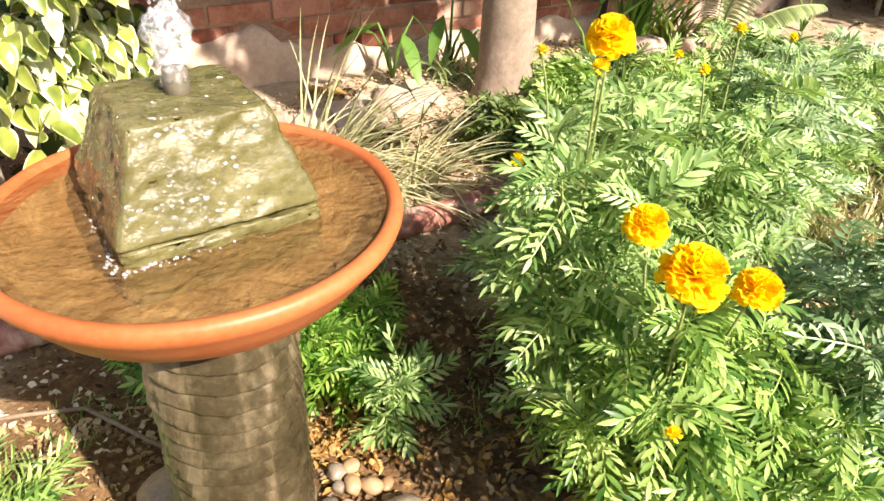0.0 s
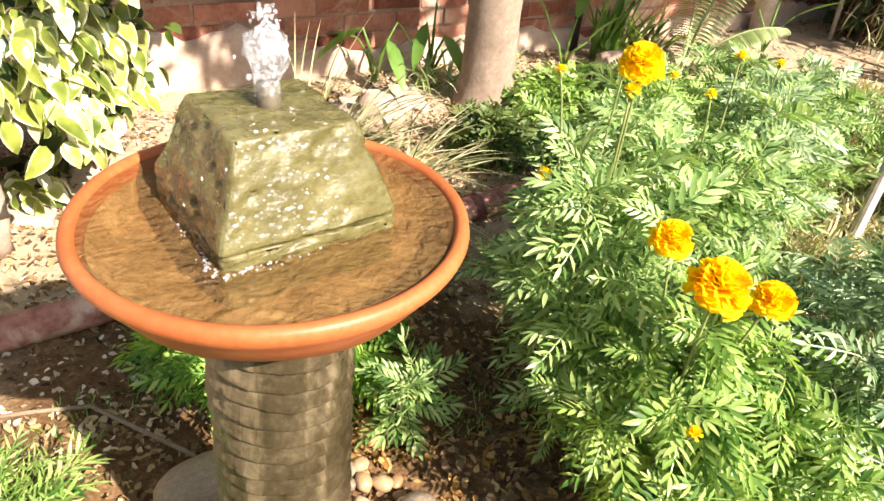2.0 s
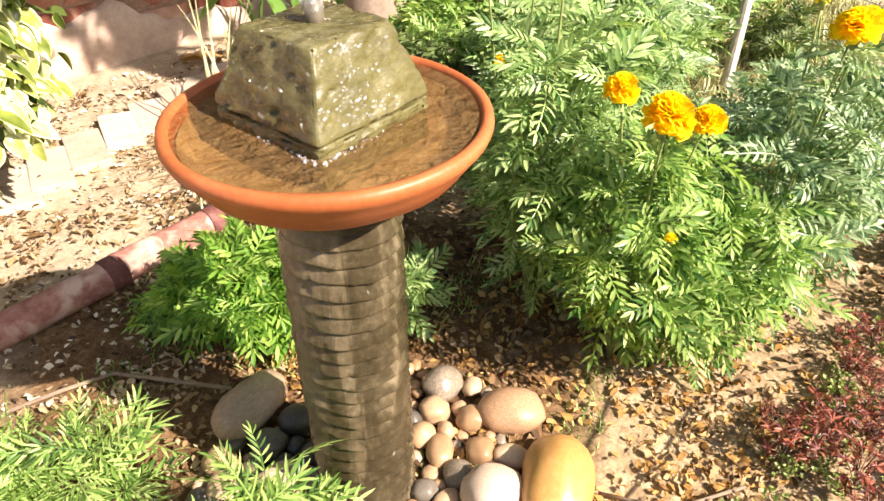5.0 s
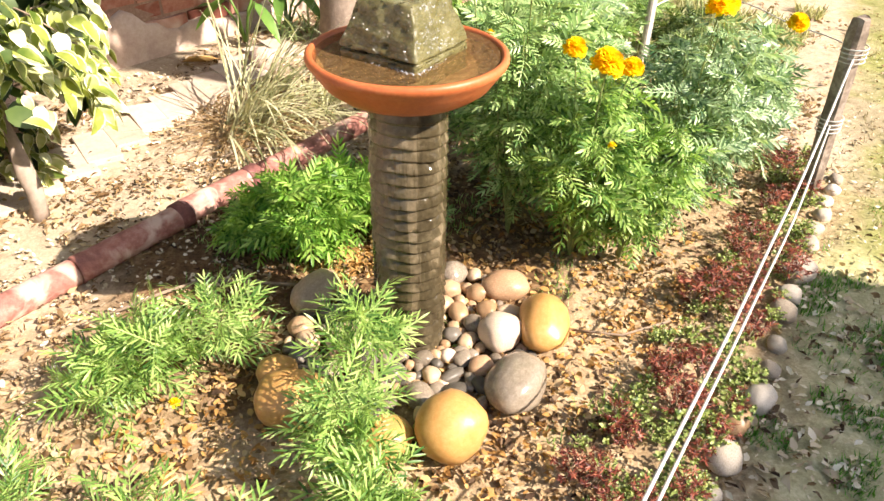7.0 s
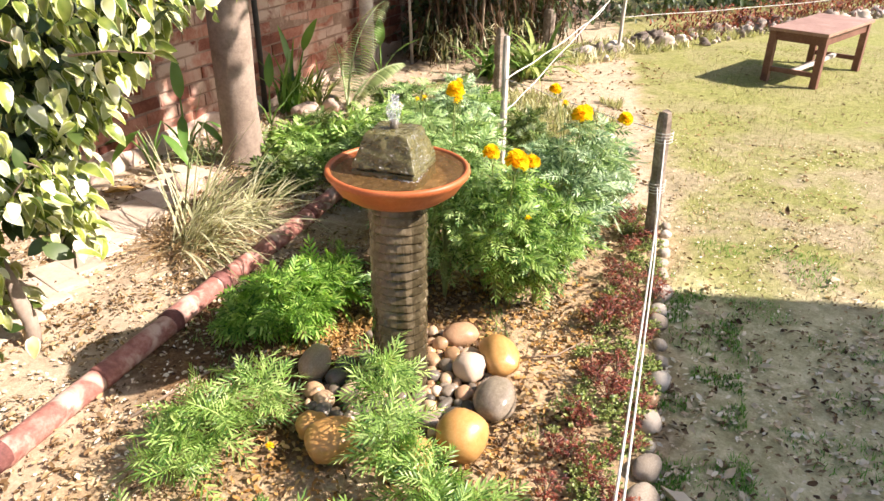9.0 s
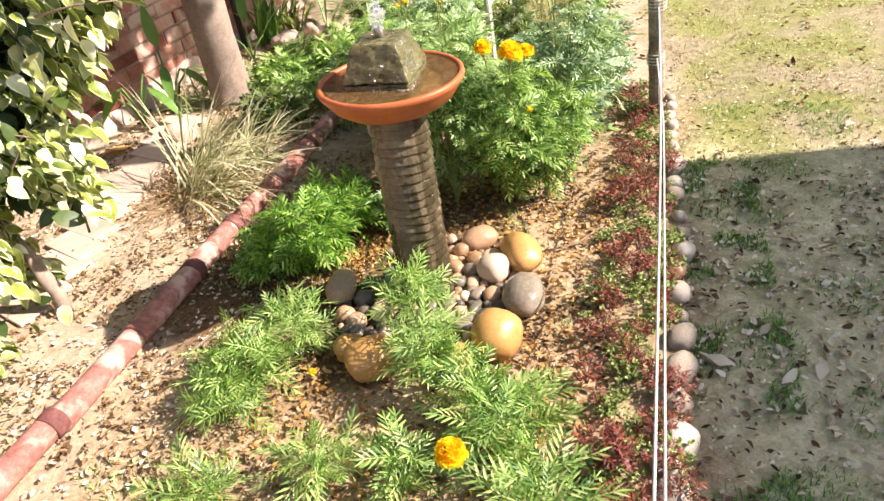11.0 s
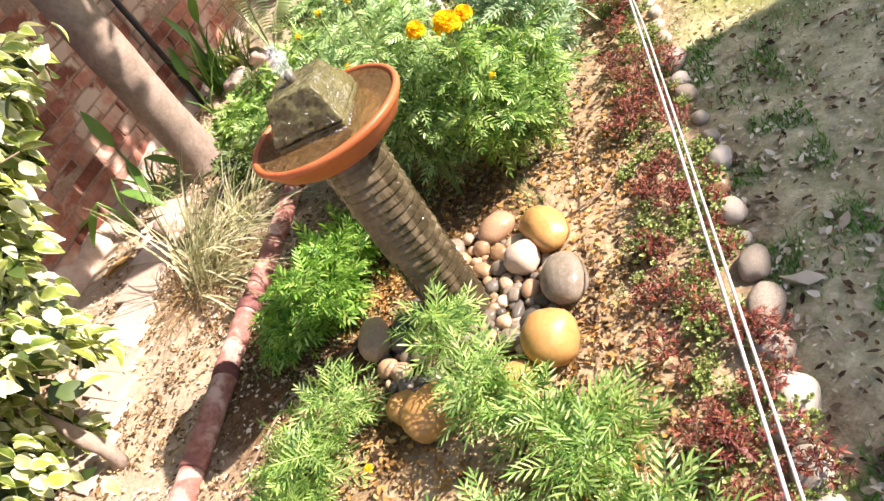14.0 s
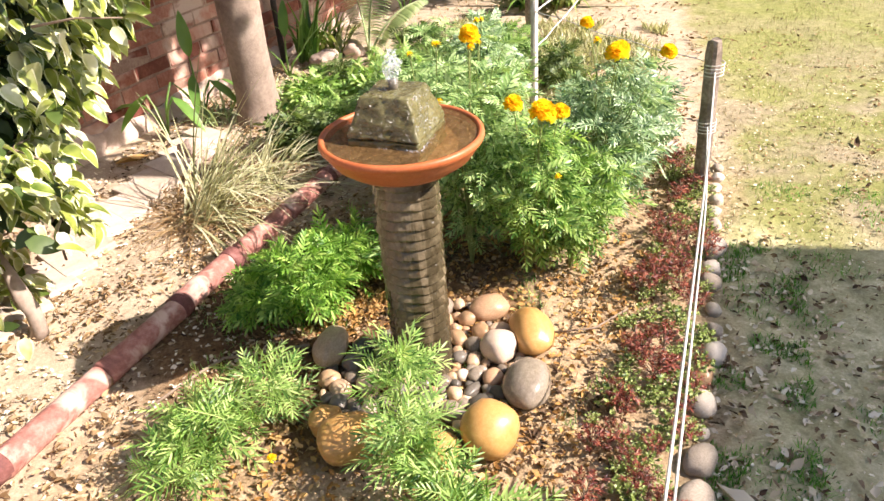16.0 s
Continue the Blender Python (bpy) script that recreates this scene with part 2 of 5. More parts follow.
BRICK_WALL = rough_mat("red_wall_brick", (0.16, 0.048, 0.031), (0.30, 0.108, 0.068), (0.45, 0.215, 0.15), 9, 70, 0.9, 0.6, 0.006, spread=0.45, local=False,
                       stain=((0.52, 0.37, 0.29), 3.4, 0.48))
PLASTER = rough_mat("dusty_pink_plaster", (0.36, 0.25, 0.19), (0.51, 0.38, 0.30), (0.64, 0.52, 0.43), 9, 60, 0.95, 0.5, 0.006)
BARK = rough_mat("smooth_grey_bark", (0.16, 0.115, 0.085), (0.29, 0.22, 0.17), (0.43, 0.345, 0.28), 5, 50, 0.9, 0.5, 0.008)
STEM = rough_mat("green_brown_stem", (0.13, 0.17, 0.045), (0.24, 0.29, 0.09), (0.36, 0.40, 0.16), 20, 90, 0.8, 0.2)
TWIG = rough_mat("dry_twig", (0.14, 0.10, 0.07), (0.26, 0.19, 0.13), (0.38, 0.29, 0.2), 20, 90, 0.9, 0.3)
POST_WOOD = rough_mat("grey_weathered_post", (0.07, 0.048, 0.034), (0.24, 0.185, 0.14), (0.52, 0.45, 0.38), 12, 70, 0.9, 0.6, 0.004)
WHITEWASH = rough_mat("whitewashed_stake", (0.30, 0.24, 0.19), (0.52, 0.46, 0.40), (0.68, 0.63, 0.57), 9, 60, 0.9, 0.4)
ROPE = rough_mat("white_rope", (0.34, 0.31, 0.27), (0.56, 0.53, 0.48), (0.74, 0.71, 0.67), 40, 220, 0.85, 0.6, 0.002)
TABLE_WOOD = rough_mat("red_brown_table_wood", (0.10, 0.042, 0.028), (0.18, 0.08, 0.055), (0.29, 0.155, 0.115), 5, 60, 0.55, 0.2)
TABLE_TOP = rough_mat("pale_brown_table_top", (0.22, 0.11, 0.075), (0.34, 0.20, 0.15), (0.48, 0.33, 0.26), 5, 60, 0.5, 0.2)
DARK_PIPE = rough_mat("dark_drainpipe", (0.02, 0.018, 0.016), (0.035, 0.03, 0.027), (0.06, 0.05, 0.045), 8, 60, 0.6, 0.2)
P_ORANGE = rough_mat("polished_ochre_stone", (0.42, 0.205, 0.055), (0.50, 0.27, 0.085), (0.58, 0.35, 0.14), 6, 30, 0.36, 0.06, 0.002)
P_GREY = rough_mat("wet_grey_stone", (0.10, 0.078, 0.056), (0.225, 0.18, 0.133), (0.38, 0.315, 0.245), 7, 22, 0.24, 0.1, 0.002, spread=0.2)
P_SMOOTH = rough_mat("smooth_grey_stone", (0.16, 0.128, 0.092), (0.245, 0.20, 0.148), (0.34, 0.285, 0.215), 5, 14, 0.22, 0.05, 0.002)
P_LONG = rough_mat("dull_brown_stone", (0.22, 0.155, 0.10), (0.36, 0.265, 0.18), (0.50, 0.39, 0.28), 8, 30, 0.4, 0.08, 0.002)
P_BLACK = rough_mat("wet_black_stone", (0.035, 0.03, 0.024), (0.10, 0.086, 0.068), (0.21, 0.18, 0.145), 14, 60, 0.4, 0.08, 0.002, spread=0.25)
P_TAN = rough_mat("tan_stone", (0.26, 0.145, 0.07), (0.44, 0.285, 0.16), (0.60, 0.45, 0.31), 14, 60, 0.4, 0.1, 0.002, spread=0.35)
P_WHITE = rough_mat("chalky_white_stone", (0.36, 0.19, 0.11), (0.60, 0.46, 0.34), (0.74, 0.66, 0.56), 20, 50, 0.55, 0.12, 0.003)
P_EDGE = rough_mat("pale_border_stone", (0.23, 0.18, 0.13), (0.42, 0.355, 0.28), (0.60, 0.53, 0.45), 14, 60, 0.8, 0.25, 0.003, spread=0.35)
P_RUBBLE = rough_mat("grey_brown_rubble", (0.16, 0.125, 0.10), (0.32, 0.265, 0.22), (0.52, 0.46, 0.40), 9, 60, 0.9, 0.5, 0.006, spread=0.5)
P_RUST = rough_mat("rusty_brown_stone", (0.26, 0.14, 0.075), (0.42, 0.25, 0.14), (0.58, 0.40, 0.26), 12, 60, 0.4, 0.1, 0.002)
MARIGOLD = leaf_mat("marigold_leaf", (0.05, 0.125, 0.028), (0.29, 0.44, 0.14), (0.56, 0.68, 0.32), 0.33, 0.40, 0.5)
MARIGOLD_BLUE = leaf_mat("blue_green_marigold_leaf", (0.055, 0.125, 0.05), (0.31, 0.44, 0.215), (0.62, 0.72, 0.47), 0.28, 0.38, 0.55)
FEATHER = leaf_mat("bright_feathery_leaf", (0.05, 0.14, 0.016), (0.20, 0.38, 0.05), (0.50, 0.66, 0.17), 0.40, 0.45)
YOUNG = leaf_mat("young_marigold_leaf", (0.05, 0.135, 0.024), (0.29, 0.45, 0.105), (0.57, 0.69, 0.26), 0.36, 0.40, 0.5)
PETAL = leaf_mat("marigold_petal", (0.91, 0.56, 0.008), (0.94, 0.71, 0.015), (0.96, 0.82, 0.04), 0.55, 0.6, 0.2, 60)
CREAM_LEAF = leaf_mat("cream_leaf_margin", (0.42, 0.46, 0.16), (0.70, 0.70, 0.40), (0.86, 0.85, 0.70), 0.16, 0.25, 0.6)
GREEN_LEAF = leaf_mat("yellow_green_leaf", (0.08, 0.125, 0.02), (0.34, 0.38, 0.075), (0.80, 0.78, 0.55), 0.16, 0.25, 0.6)
# darkened leaf colour that stands in for shade inside the shrub
SHADE_LEAF = leaf_mat("shade_dark_leaf", (0.018, 0.034, 0.008), (0.05, 0.085, 0.018), (0.12, 0.165, 0.04), 0.15, 0.4, 0.4)
BROAD_LEAF = leaf_mat("broad_green_leaf", (0.055, 0.13, 0.022), (0.14, 0.28, 0.05), (0.28, 0.43, 0.11), 0.4, 0.35, 0.5, 5)
DRY_GRASS = leaf_mat("pale_grass_blade", (0.20, 0.21, 0.09), (0.50, 0.48, 0.27), (0.76, 0.71, 0.50), 0.25, 0.5)
STRAW = leaf_mat("dry_straw", (0.22, 0.13, 0.06), (0.38, 0.25, 0.12), (0.55, 0.41, 0.22), 0.15, 0.8, 0.2)
RED_LEAF = leaf_mat("wine_red_leaf", (0.045, 0.012, 0.009), (0.19, 0.040, 0.026), (0.48, 0.17, 0.10), 0.3, 0.45)
ROUND_LEAF = leaf_mat("small_round_green_leaf", (0.07, 0.115, 0.022), (0.26, 0.33, 0.08), (0.54, 0.58, 0.22), 0.3, 0.4)
LITTER = leaf_mat("dry_leaf_litter", (0.12, 0.066, 0.028), (0.34, 0.225, 0.11), (0.56, 0.43, 0.26), 0.12, 0.85, 0.2, 3)
DRY_LAWN = leaf_mat("dry_lawn_blade", (0.24, 0.19, 0.105), (0.40, 0.335, 0.20), (0.55, 0.48, 0.33), 0.15, 0.8, 0.2)
LITTER_DARK = leaf_mat("dark_fallen_leaf", (0.05, 0.028, 0.016), (0.13, 0.08, 0.045), (0.28, 0.19, 0.115), 0.1, 0.85, 0.2, 3)
LITTER_ORANGE = leaf_mat("rusty_leaf_litter", (0.24, 0.115, 0.032), (0.46, 0.265, 0.085), (0.64, 0.43, 0.19), 0.15, 0.8, 0.2, 3)
PALE_LITTER = leaf_mat("pale_fallen_leaf", (0.42, 0.325, 0.21), (0.68, 0.57, 0.41), (0.86, 0.78, 0.64), 0.1, 0.8, 0.2, 3)
WEED = leaf_mat("fresh_weed_leaf", (0.045, 0.15, 0.012), (0.12, 0.31, 0.03), (0.27, 0.50, 0.09), 0.35, 0.5)
TURF = leaf_mat("lawn_blade", (0.12, 0.17, 0.035), (0.25, 0.31, 0.08), (0.42, 0.46, 0.17), 0.3, 0.5)
PALM = leaf_mat("palm_frond", (0.20, 0.28, 0.11), (0.45, 0.54, 0.27), (0.70, 0.75, 0.48), 0.25, 0.4)
HEDGE = leaf_mat("dark_hedge_leaf", (0.02, 0.035, 0.012), (0.045, 0.075, 0.02), (0.09, 0.12, 0.035), 0.2, 0.45)
HERB = leaf_mat("dull_green_herb_leaf", (0.05, 0.085, 0.022), (0.12, 0.18, 0.05), (0.26, 0.31, 0.11), 0.3, 0.45)
DRY_HANG = leaf_mat("brown_hanging_leaf", (0.05, 0.026, 0.014), (0.10, 0.055, 0.028), (0.20, 0.12, 0.065), 0.2, 0.8)
WALL_PAINT = rough_mat("house_plaster", (0.44, 0.38, 0.31), (0.56, 0.50, 0.42), (0.64, 0.58, 0.50), 2, 40, 0.9, 0.2)

# ---- mesh helpers ----


def tri_mesh(name, V, F, smooth=False):
    V, F = np.asarray(V, dtype=np.float32), np.asarray(F, dtype=np.int32)
    me = bpy.data.meshes.new(name)
    me.vertices.add(len(V))
    me.vertices.foreach_set("co", V.ravel())
    me.loops.add(F.size)
    me.loops.foreach_set("vertex_index", F.ravel())
    me.polygons.add(len(F))
    me.polygons.foreach_set("loop_start", np.arange(0, F.size, 3, dtype=np.int32))
    if smooth:
        me.polygons.foreach_set("use_smooth", np.ones(len(F), dtype=bool))
    me.update(calc_edges=True)
    return me


def from_bm(name, bm, smooth=False):
    bmesh.ops.recalc_face_normals(bm, faces=bm.faces)
    me = bpy.data.meshes.new(name)
    bm.to_mesh(me)
    bm.free()
    if smooth:
        me.polygons.foreach_set("use_smooth", np.ones(len(me.polygons), dtype=bool))
    return me


def put(name, me, material, parent=None, at=None, label=""):
    ob = new(name, me)
    if material is not None and not me.materials:
        me.materials.append(material)
    if parent is not None:
        ob.parent = parent
    if at is not None:
        ob.matrix_basis = at if isinstance(at, Matrix) else Matrix.Translation(at)
    if label:
        tagged(ob, label)
    return ob


def thing(name, at, label, category, group="", kind=""):
    ob = new(name)
    ob.empty_display_size = 0.05
    ob.matrix_basis = at if isinstance(at, Matrix) else Matrix.Translation(at)
    return tagged(ob, label, category, group, kind)


def lathe(profile, seg=64, wobble=None):
    """Vertices and triangles of a turned shape from (radius, height) pairs."""
    V, F = [], []
    n = len(profile)
    for i in range(seg):
        a = 2 * math.pi * i / seg
        for r, z in profile:
            k = wobble(a, z) if wobble else 0.0
            V.append(((r + k) * math.cos(a), (r + k) * math.sin(a), z))
    for i in range(seg):
        j = (i + 1) % seg
        for q in range(n - 1):
            a, b, c, d = i * n + q, j * n + q, j * n + q + 1, i * n + q + 1
            F += [(a, b, c), (a, c, d)]
    return V, F


def tube(points, radii, seg=8):
    """A tapered tube along points."""
    P = np.asarray(points, float)
    n = len(P)
    R = np.broadcast_to(np.asarray(radii, float), (n,))
    T = np.gradient(P, axis=0)
    T /= np.linalg.norm(T, axis=1)[:, None] + 1e-9
    ref = np.array((0.0, 0.0, 1.0)) if abs(T[0][2]) < 0.9 else np.array((1.0, 0.0, 0.0))
    A = np.cross(T, ref)
    A /= np.linalg.norm(A, axis=1)[:, None] + 1e-9
    B = np.cross(T, A)
    ang = np.linspace(0, 2 * math.pi, seg, endpoint=False)
    V = P[:, None] + R[:, None, None] * (np.cos(ang)[None, :, None] * A[:, None] + np.sin(ang)[None, :, None] * B[:, None])
    V = V.reshape(-1, 3)
    F = []
    for i in range(n - 1):
        for j in range(seg):
            k = (j + 1) % seg
            a, b, c, d = i * seg + j, i * seg + k, (i + 1) * seg + k, (i + 1) * seg + j
            F += [(a, b, c), (a, c, d)]
    V = np.vstack([V, P[:1], P[-1:]])
    for j in range(seg):
        k = (j + 1) % seg
        F += [(n * seg, k, j), (n * seg + 1, (n - 1) * seg + j, (n - 1) * seg + k)]
    return V, np.asarray(F)


def join(parts):
    Vs, Fs, off = [], [], 0
    for V, F in parts:
        Vs.append(np.asarray(V, float))
        Fs.append(np.asarray(F, int) + off)
        off += len(V)
    return np.vstack(Vs), np.vstack(Fs)


def scatter(tmpl, P, X, up=(0, 0, 1), size=1.0, roll=None):
    """Many copies of a small template (x along its length, z its face) joined."""
    V, F = (np.asarray(q) for q in tmpl)
    P, X = np.asarray(P, float), np.asarray(X, float)
    n = len(P)
    X = X / (np.linalg.norm(X, axis=1)[:, None] + 1e-9)
    U = np.broadcast_to(np.asarray(up, float), (n, 3))
    Y = np.cross(U, X)
    bad = np.linalg.norm(Y, axis=1) < 1e-3
    Y[bad] = (0, 1, 0)
    Y /= np.linalg.norm(Y, axis=1)[:, None]
    Z = np.cross(X, Y)
    if roll is not None:
        c, s = np.cos(roll)[:, None], np.sin(roll)[:, None]
        Y, Z = c * Y + s * Z, c * Z - s * Y
    S = np.broadcast_to(np.asarray(size, float), (n,))[:, None, None]
    W = P[:, None] + S * (V[None, :, :1] * X[:, None] + V[None, :, 1:2] * Y[:, None] + V[None, :, 2:] * Z[:, None])
    return W.reshape(-1, 3), (F[None] + (np.arange(n) * len(V))[:, None, None]).reshape(-1, 3)


def blade(length, width, droop=0.1, fold=0.15, belly=0.45, segs=4):
    """A pointed leaf along x with a fold along its rib."""
    V = [(0, 0, 0)]
    for i in range(1, segs):
        u = i / segs
        w = width / 2 * math.sin(math.pi * u ** (math.log(0.5) / math.log(belly))) ** 0.8
        z = -droop * length * u * u
        V += [(length * u, w, z + fold * w), (length * u, 0, z), (length * u, -w, z + fold * w)]
    V.append((length, 0, -droop * length))
    F = [(0, 2, 1), (0, 3, 2)]
    for i in range(segs - 2):
        a = 1 + 3 * i
        F += [(a, a + 1, a + 4), (a, a + 4, a + 3), (a + 1, a + 2, a + 5), (a + 1, a + 5, a + 4)]
    a, t = 1 + 3 * (segs - 2), len(V) - 1
    F += [(a, a + 1, t), (a + 1, a + 2, t)]
    return np.array(V), np.array(F)


def pinnate(length, pairs, leaflet, width, droop=0.25, angle=52):
    """A compound leaf: a thin rib with leaflets in pairs and one at the tip."""
    lf = blade(1.0, width / leaflet, 0.16, 0.25, 0.45, 4)
    P, X, S = [], [], []
    for i in range(pairs):
        u = 0.18 + 0.76 * i / (pairs - 1)
        s = leaflet * (0.65 + 0.5 * math.sin(math.pi * (0.2 + 0.65 * u)))
        a = radians(angle * (1.15 - 0.4 * u))
        for sg in (1, -1):
            P.append((length * u, 0.0, -droop * length * u * u))
            X.append((math.cos(a), sg * math.sin(a), 0.12 - 0.35 * u))
            S.append(s)
    P.append((length * 0.97, 0, -droop * length * 0.94))
    X.append((1, 0, -0.4))
    S.append(leaflet * 1.05)
    leafs = scatter(lf, P, X, (0, 0, 1), S)
    k = length * 0.012
    rib = []
    for i in range(5):
        u = i / 4
        rib += [(length * u, k, -droop * length * u * u), (length * u, -k, -droop * length * u * u)]
    rf = []
    for i in range(4):
        a = 2 * i
        rf += [(a, a + 1, a + 3), (a, a + 3, a + 2)]
    return join([leafs, (rib, rf)])


def pebble_mesh(name, seed, rough=0.12, subdiv=3):
    bm = bmesh.new()
    bmesh.ops.create_icosphere(bm, subdivisions=subdiv, radius=1.0)
    o = Vector((seed * 3.7, seed * 1.3, -seed * 2.1))
    for v in bm.verts:
        n = v.co.normalized()
        v.co *= 1 + rough * 1.5 * noise.noise(n * 1.1 + o) + rough * 0.6 * noise.noise(n * 2.3 + o)
    return from_bm(name, bm, True)


rng = np.random.default_rng(7)

# ---- ground ----
AX = Vector((0.057, -0.003, 0.0))
ROW = np.array((0.80, 0.60))


def ground_height(x, y):
    v = Vector((x, y, 0.0))
    return 0.012 * noise.noise(v * 1.7) + 0.006 * noise.noise(v * 7.0) + 0.003 * noise.noise(v * 19.0) - 0.006


def axis_lines(lo, hi, step):
    mid = np.arange(lo, hi, step)
    out = np.cumsum(0.06 * 1.35 ** np.arange(26))
    return np.concatenate([(lo - out)[::-1], mid, mid[-1] + out])


gx, gy = axis_lines(-1.6, 5.4, 0.04), axis_lines(-1.6, 3.6, 0.04)
GV = [(x, y, ground_height(x, y) if abs(x) < 9 and abs(y) < 9 else -0.02) for x in gx for y in gy]
gi = np.arange(len(GV)).reshape(len(gx), len(gy))
q0, q1, q2, q3 = gi[:-1, :-1].ravel(), gi[1:, :-1].ravel(), gi[1:, 1:].ravel(), gi[:-1, 1:].ravel()
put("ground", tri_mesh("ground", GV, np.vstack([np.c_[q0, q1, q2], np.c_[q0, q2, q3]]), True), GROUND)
tagged(bpy.data.objects["ground"], "sandy garden soil and patchy dry lawn", "ground", kind="structure")

# ---- garden wall ----
WD, WO = Vector((0.846, 0.533, 0)), Vector((0.068, 2.454, 0))
WALL_M = Matrix(((WD.x, -WD.y, 0, WO.x), (WD.y, WD.x, 0, WO.y), (0, 0, 1, 0), (0, 0, 0, 1)))


def box(x0, x1, y0, y1, z0, z1, bev=0.0):
    bm = bmesh.new()
    bmesh.ops.create_cube(bm, size=1.0)
    for v in bm.verts:
        v.co = Vector(((x0 + x1) / 2 + v.co.x * (x1 - x0), (y0 + y1) / 2 + v.co.y * (y1 - y0), (z0 + z1) / 2 + v.co.z * (z1 - z0)))
    if bev:
        bmesh.ops.bevel(bm, geom=bm.edges[:], offset=bev, segments=2, affect="EDGES", profile=0.7)
    return bm


wall = put("wall_garden", from_bm("wall_garden", box(-4.5, 7.5, 0.004, 0.24, -0.05, 2.1)), MORTAR, at=WALL_M)
tagged(wall, "old red brick garden wall with worn mortar joints", "wall", kind="structure")
bm = bmesh.new()
N = 240
lo, hi = [], []
for i in range(N + 1):
    x = -4.5 + 12.0 * i / N
    h = 0.085 + 0.115 / (1 + math.exp((x + 0.45) * 9)) + 0.05 * noise.noise(Vector((x * 1.3, 0, 0))) + 0.06 * noise.noise(Vector((x * 5.0, 3, 0))) + 0.03 * noise.noise(Vector((x * 14.0, 5, 0)))
    lo.append([bm.verts.new((x, y, -0.05)) for y in (-0.03, 0.012)])
    hi.append([bm.verts.new((x, y, z)) for y, z in ((-0.022, h - 0.012), (-0.012, h), (0.012, h + 0.004))])
for i in range(N):
    bm.faces.new((lo[i][0], lo[i + 1][0], hi[i + 1][0], hi[i][0]))
    bm.faces.new((hi[i][0], hi[i + 1][0], hi[i + 1][1], hi[i][1]))
    bm.faces.new((hi[i][1], hi[i + 1][1], hi[i + 1][2], hi[i][2]))
put("plaster_skirting", from_bm("plaster_skirting", bm, True), PLASTER, wall, label="crumbling dusty plaster along the wall foot")
house = put("wall_house", from_bm("wall_house", box(-9.0, 0.0, -0.3, 0.0, -0.05, 3.2)), WALL_PAINT)
house.matrix_basis = Matrix(((0.80, -0.60, 0, 4.00), (0.60, 0.80, 0, -2.78), (0, 0, 1, 0), (0, 0, 0, 1)))
tagged(house, "plain plastered house wall behind the lawn", "wall", kind="structure")

# ---- bird bath: column, bowl, stone block and jet ----


def ribbed(a, z):
    """Overlapping cast rings, each thick at its lower lip and cut in sharply beneath it."""
    ca, sa = math.cos(a), math.sin(a)
    p = z + 0.007 * math.sin(a + 0.9) + 0.006 * noise.noise(Vector((ca * 0.9, sa * 0.9, z * 6))) + 0.0025 * noise.noise(Vector((ca * 3, sa * 3, z * 14)))
    k = math.floor(p / 0.0255)
    saw = p / 0.0255 - k
    lip = min(1.0, saw * 4.5) ** 0.7 * (1.0 - 0.75 * saw ** 1.4)
    amp = 0.0100 * (0.62 + 0.75 * abs(noise.noise(Vector((ca * 1.1 + 5, sa * 1.1, k * 3.3)))))
    n = Vector((ca * 6, sa * 6, z * 40))
    hole = max(0.0, noise.noise(n * 0.7 + Vector((9, 2, 4))) - 0.46)
    return amp * lip - 0.005 + 0.0016 * noise.noise(n) + 0.0009 * noise.noise(n * 3) - 0.03 * hole


zs = np.linspace(-0.03, 0.6085, 420)
col = put("pedestal", tri_mesh("pedestal", *lathe([(0.0775, z) for z in zs] + [(0.0, 0.6085)], 96, ribbed), smooth=True), CONCRETE, at=AX)
tagged(col, "wet ribbed grey concrete column standing among pebbles", "pedestal")

bowl = thing("water_bowl", Matrix.Translation(AX + Vector((0.0, -0.001, 0.6085))) @ Matrix.Diagonal((1.015, 1.015, 1.0, 1)), "round orange terracotta saucer full of muddy water on the column", "bowl")
prof = [(0.0, 0.0), (0.110, 0.0), (0.130, 0.005), (0.154, 0.023), (0.168, 0.043), (0.1760, 0.055), (0.1808, 0.0605), (0.1832, 0.067),
        (0.1820, 0.0735), (0.1775, 0.0768), (0.1720, 0.0763), (0.1690, 0.0720), (0.1668, 0.061), (0.1580, 0.036), (0.144, 0.020), (0.120, 0.014), (0.0, 0.014)]
dish = put("dish", tri_mesh("dish", *lathe(prof, 96, lambda a, z: 0.0012 * noise.noise(Vector((math.cos(a) * 2, math.sin(a) * 2, z * 20)))), smooth=True), TERRACOTTA, bowl)
put("silt", tri_mesh("silt", *lathe([(0.0, 0.034), (0.118, 0.035), (0.1480, 0.040), (0.1640, 0.060)], 64,
    lambda a, z: -0.001), smooth=True), BOWL_BED, bowl, label="ochre silt lining")
WV, WF = [(0, 0, 0.0710)], []
rings, seg = 40, 96
for i in range(1, rings + 1):
    r = 0.1690 * i / rings
    for j in range(seg):
        a = 2 * math.pi * j / seg
        p = Vector((r * math.cos(a), r * math.sin(a), 0))
        f = min(1.0, (1 - i / rings) * 8)
        d = (p - Vector((-0.035, -0.12, 0))).length
        z = 0.0710 + f * (0.0007 * noise.noise(p * 45) + 0.0010 * math.sin(d * 300) * math.exp(-d * 22))
        WV.append((p.x, p.y, z))
for j in range(seg):
    WF.append((0, 1 + j, 1 + (j + 1) % seg))
for i in range(rings - 1):
    for j in range(seg):
        a, b = 1 + i * seg + j, 1 + i * seg + (j + 1) % seg
        WF += [(a, a + seg, b + seg), (a, b + seg, b)]
put("water", tri_mesh("water", WV, WF, True), WATER, bowl, label="rippling brown water")


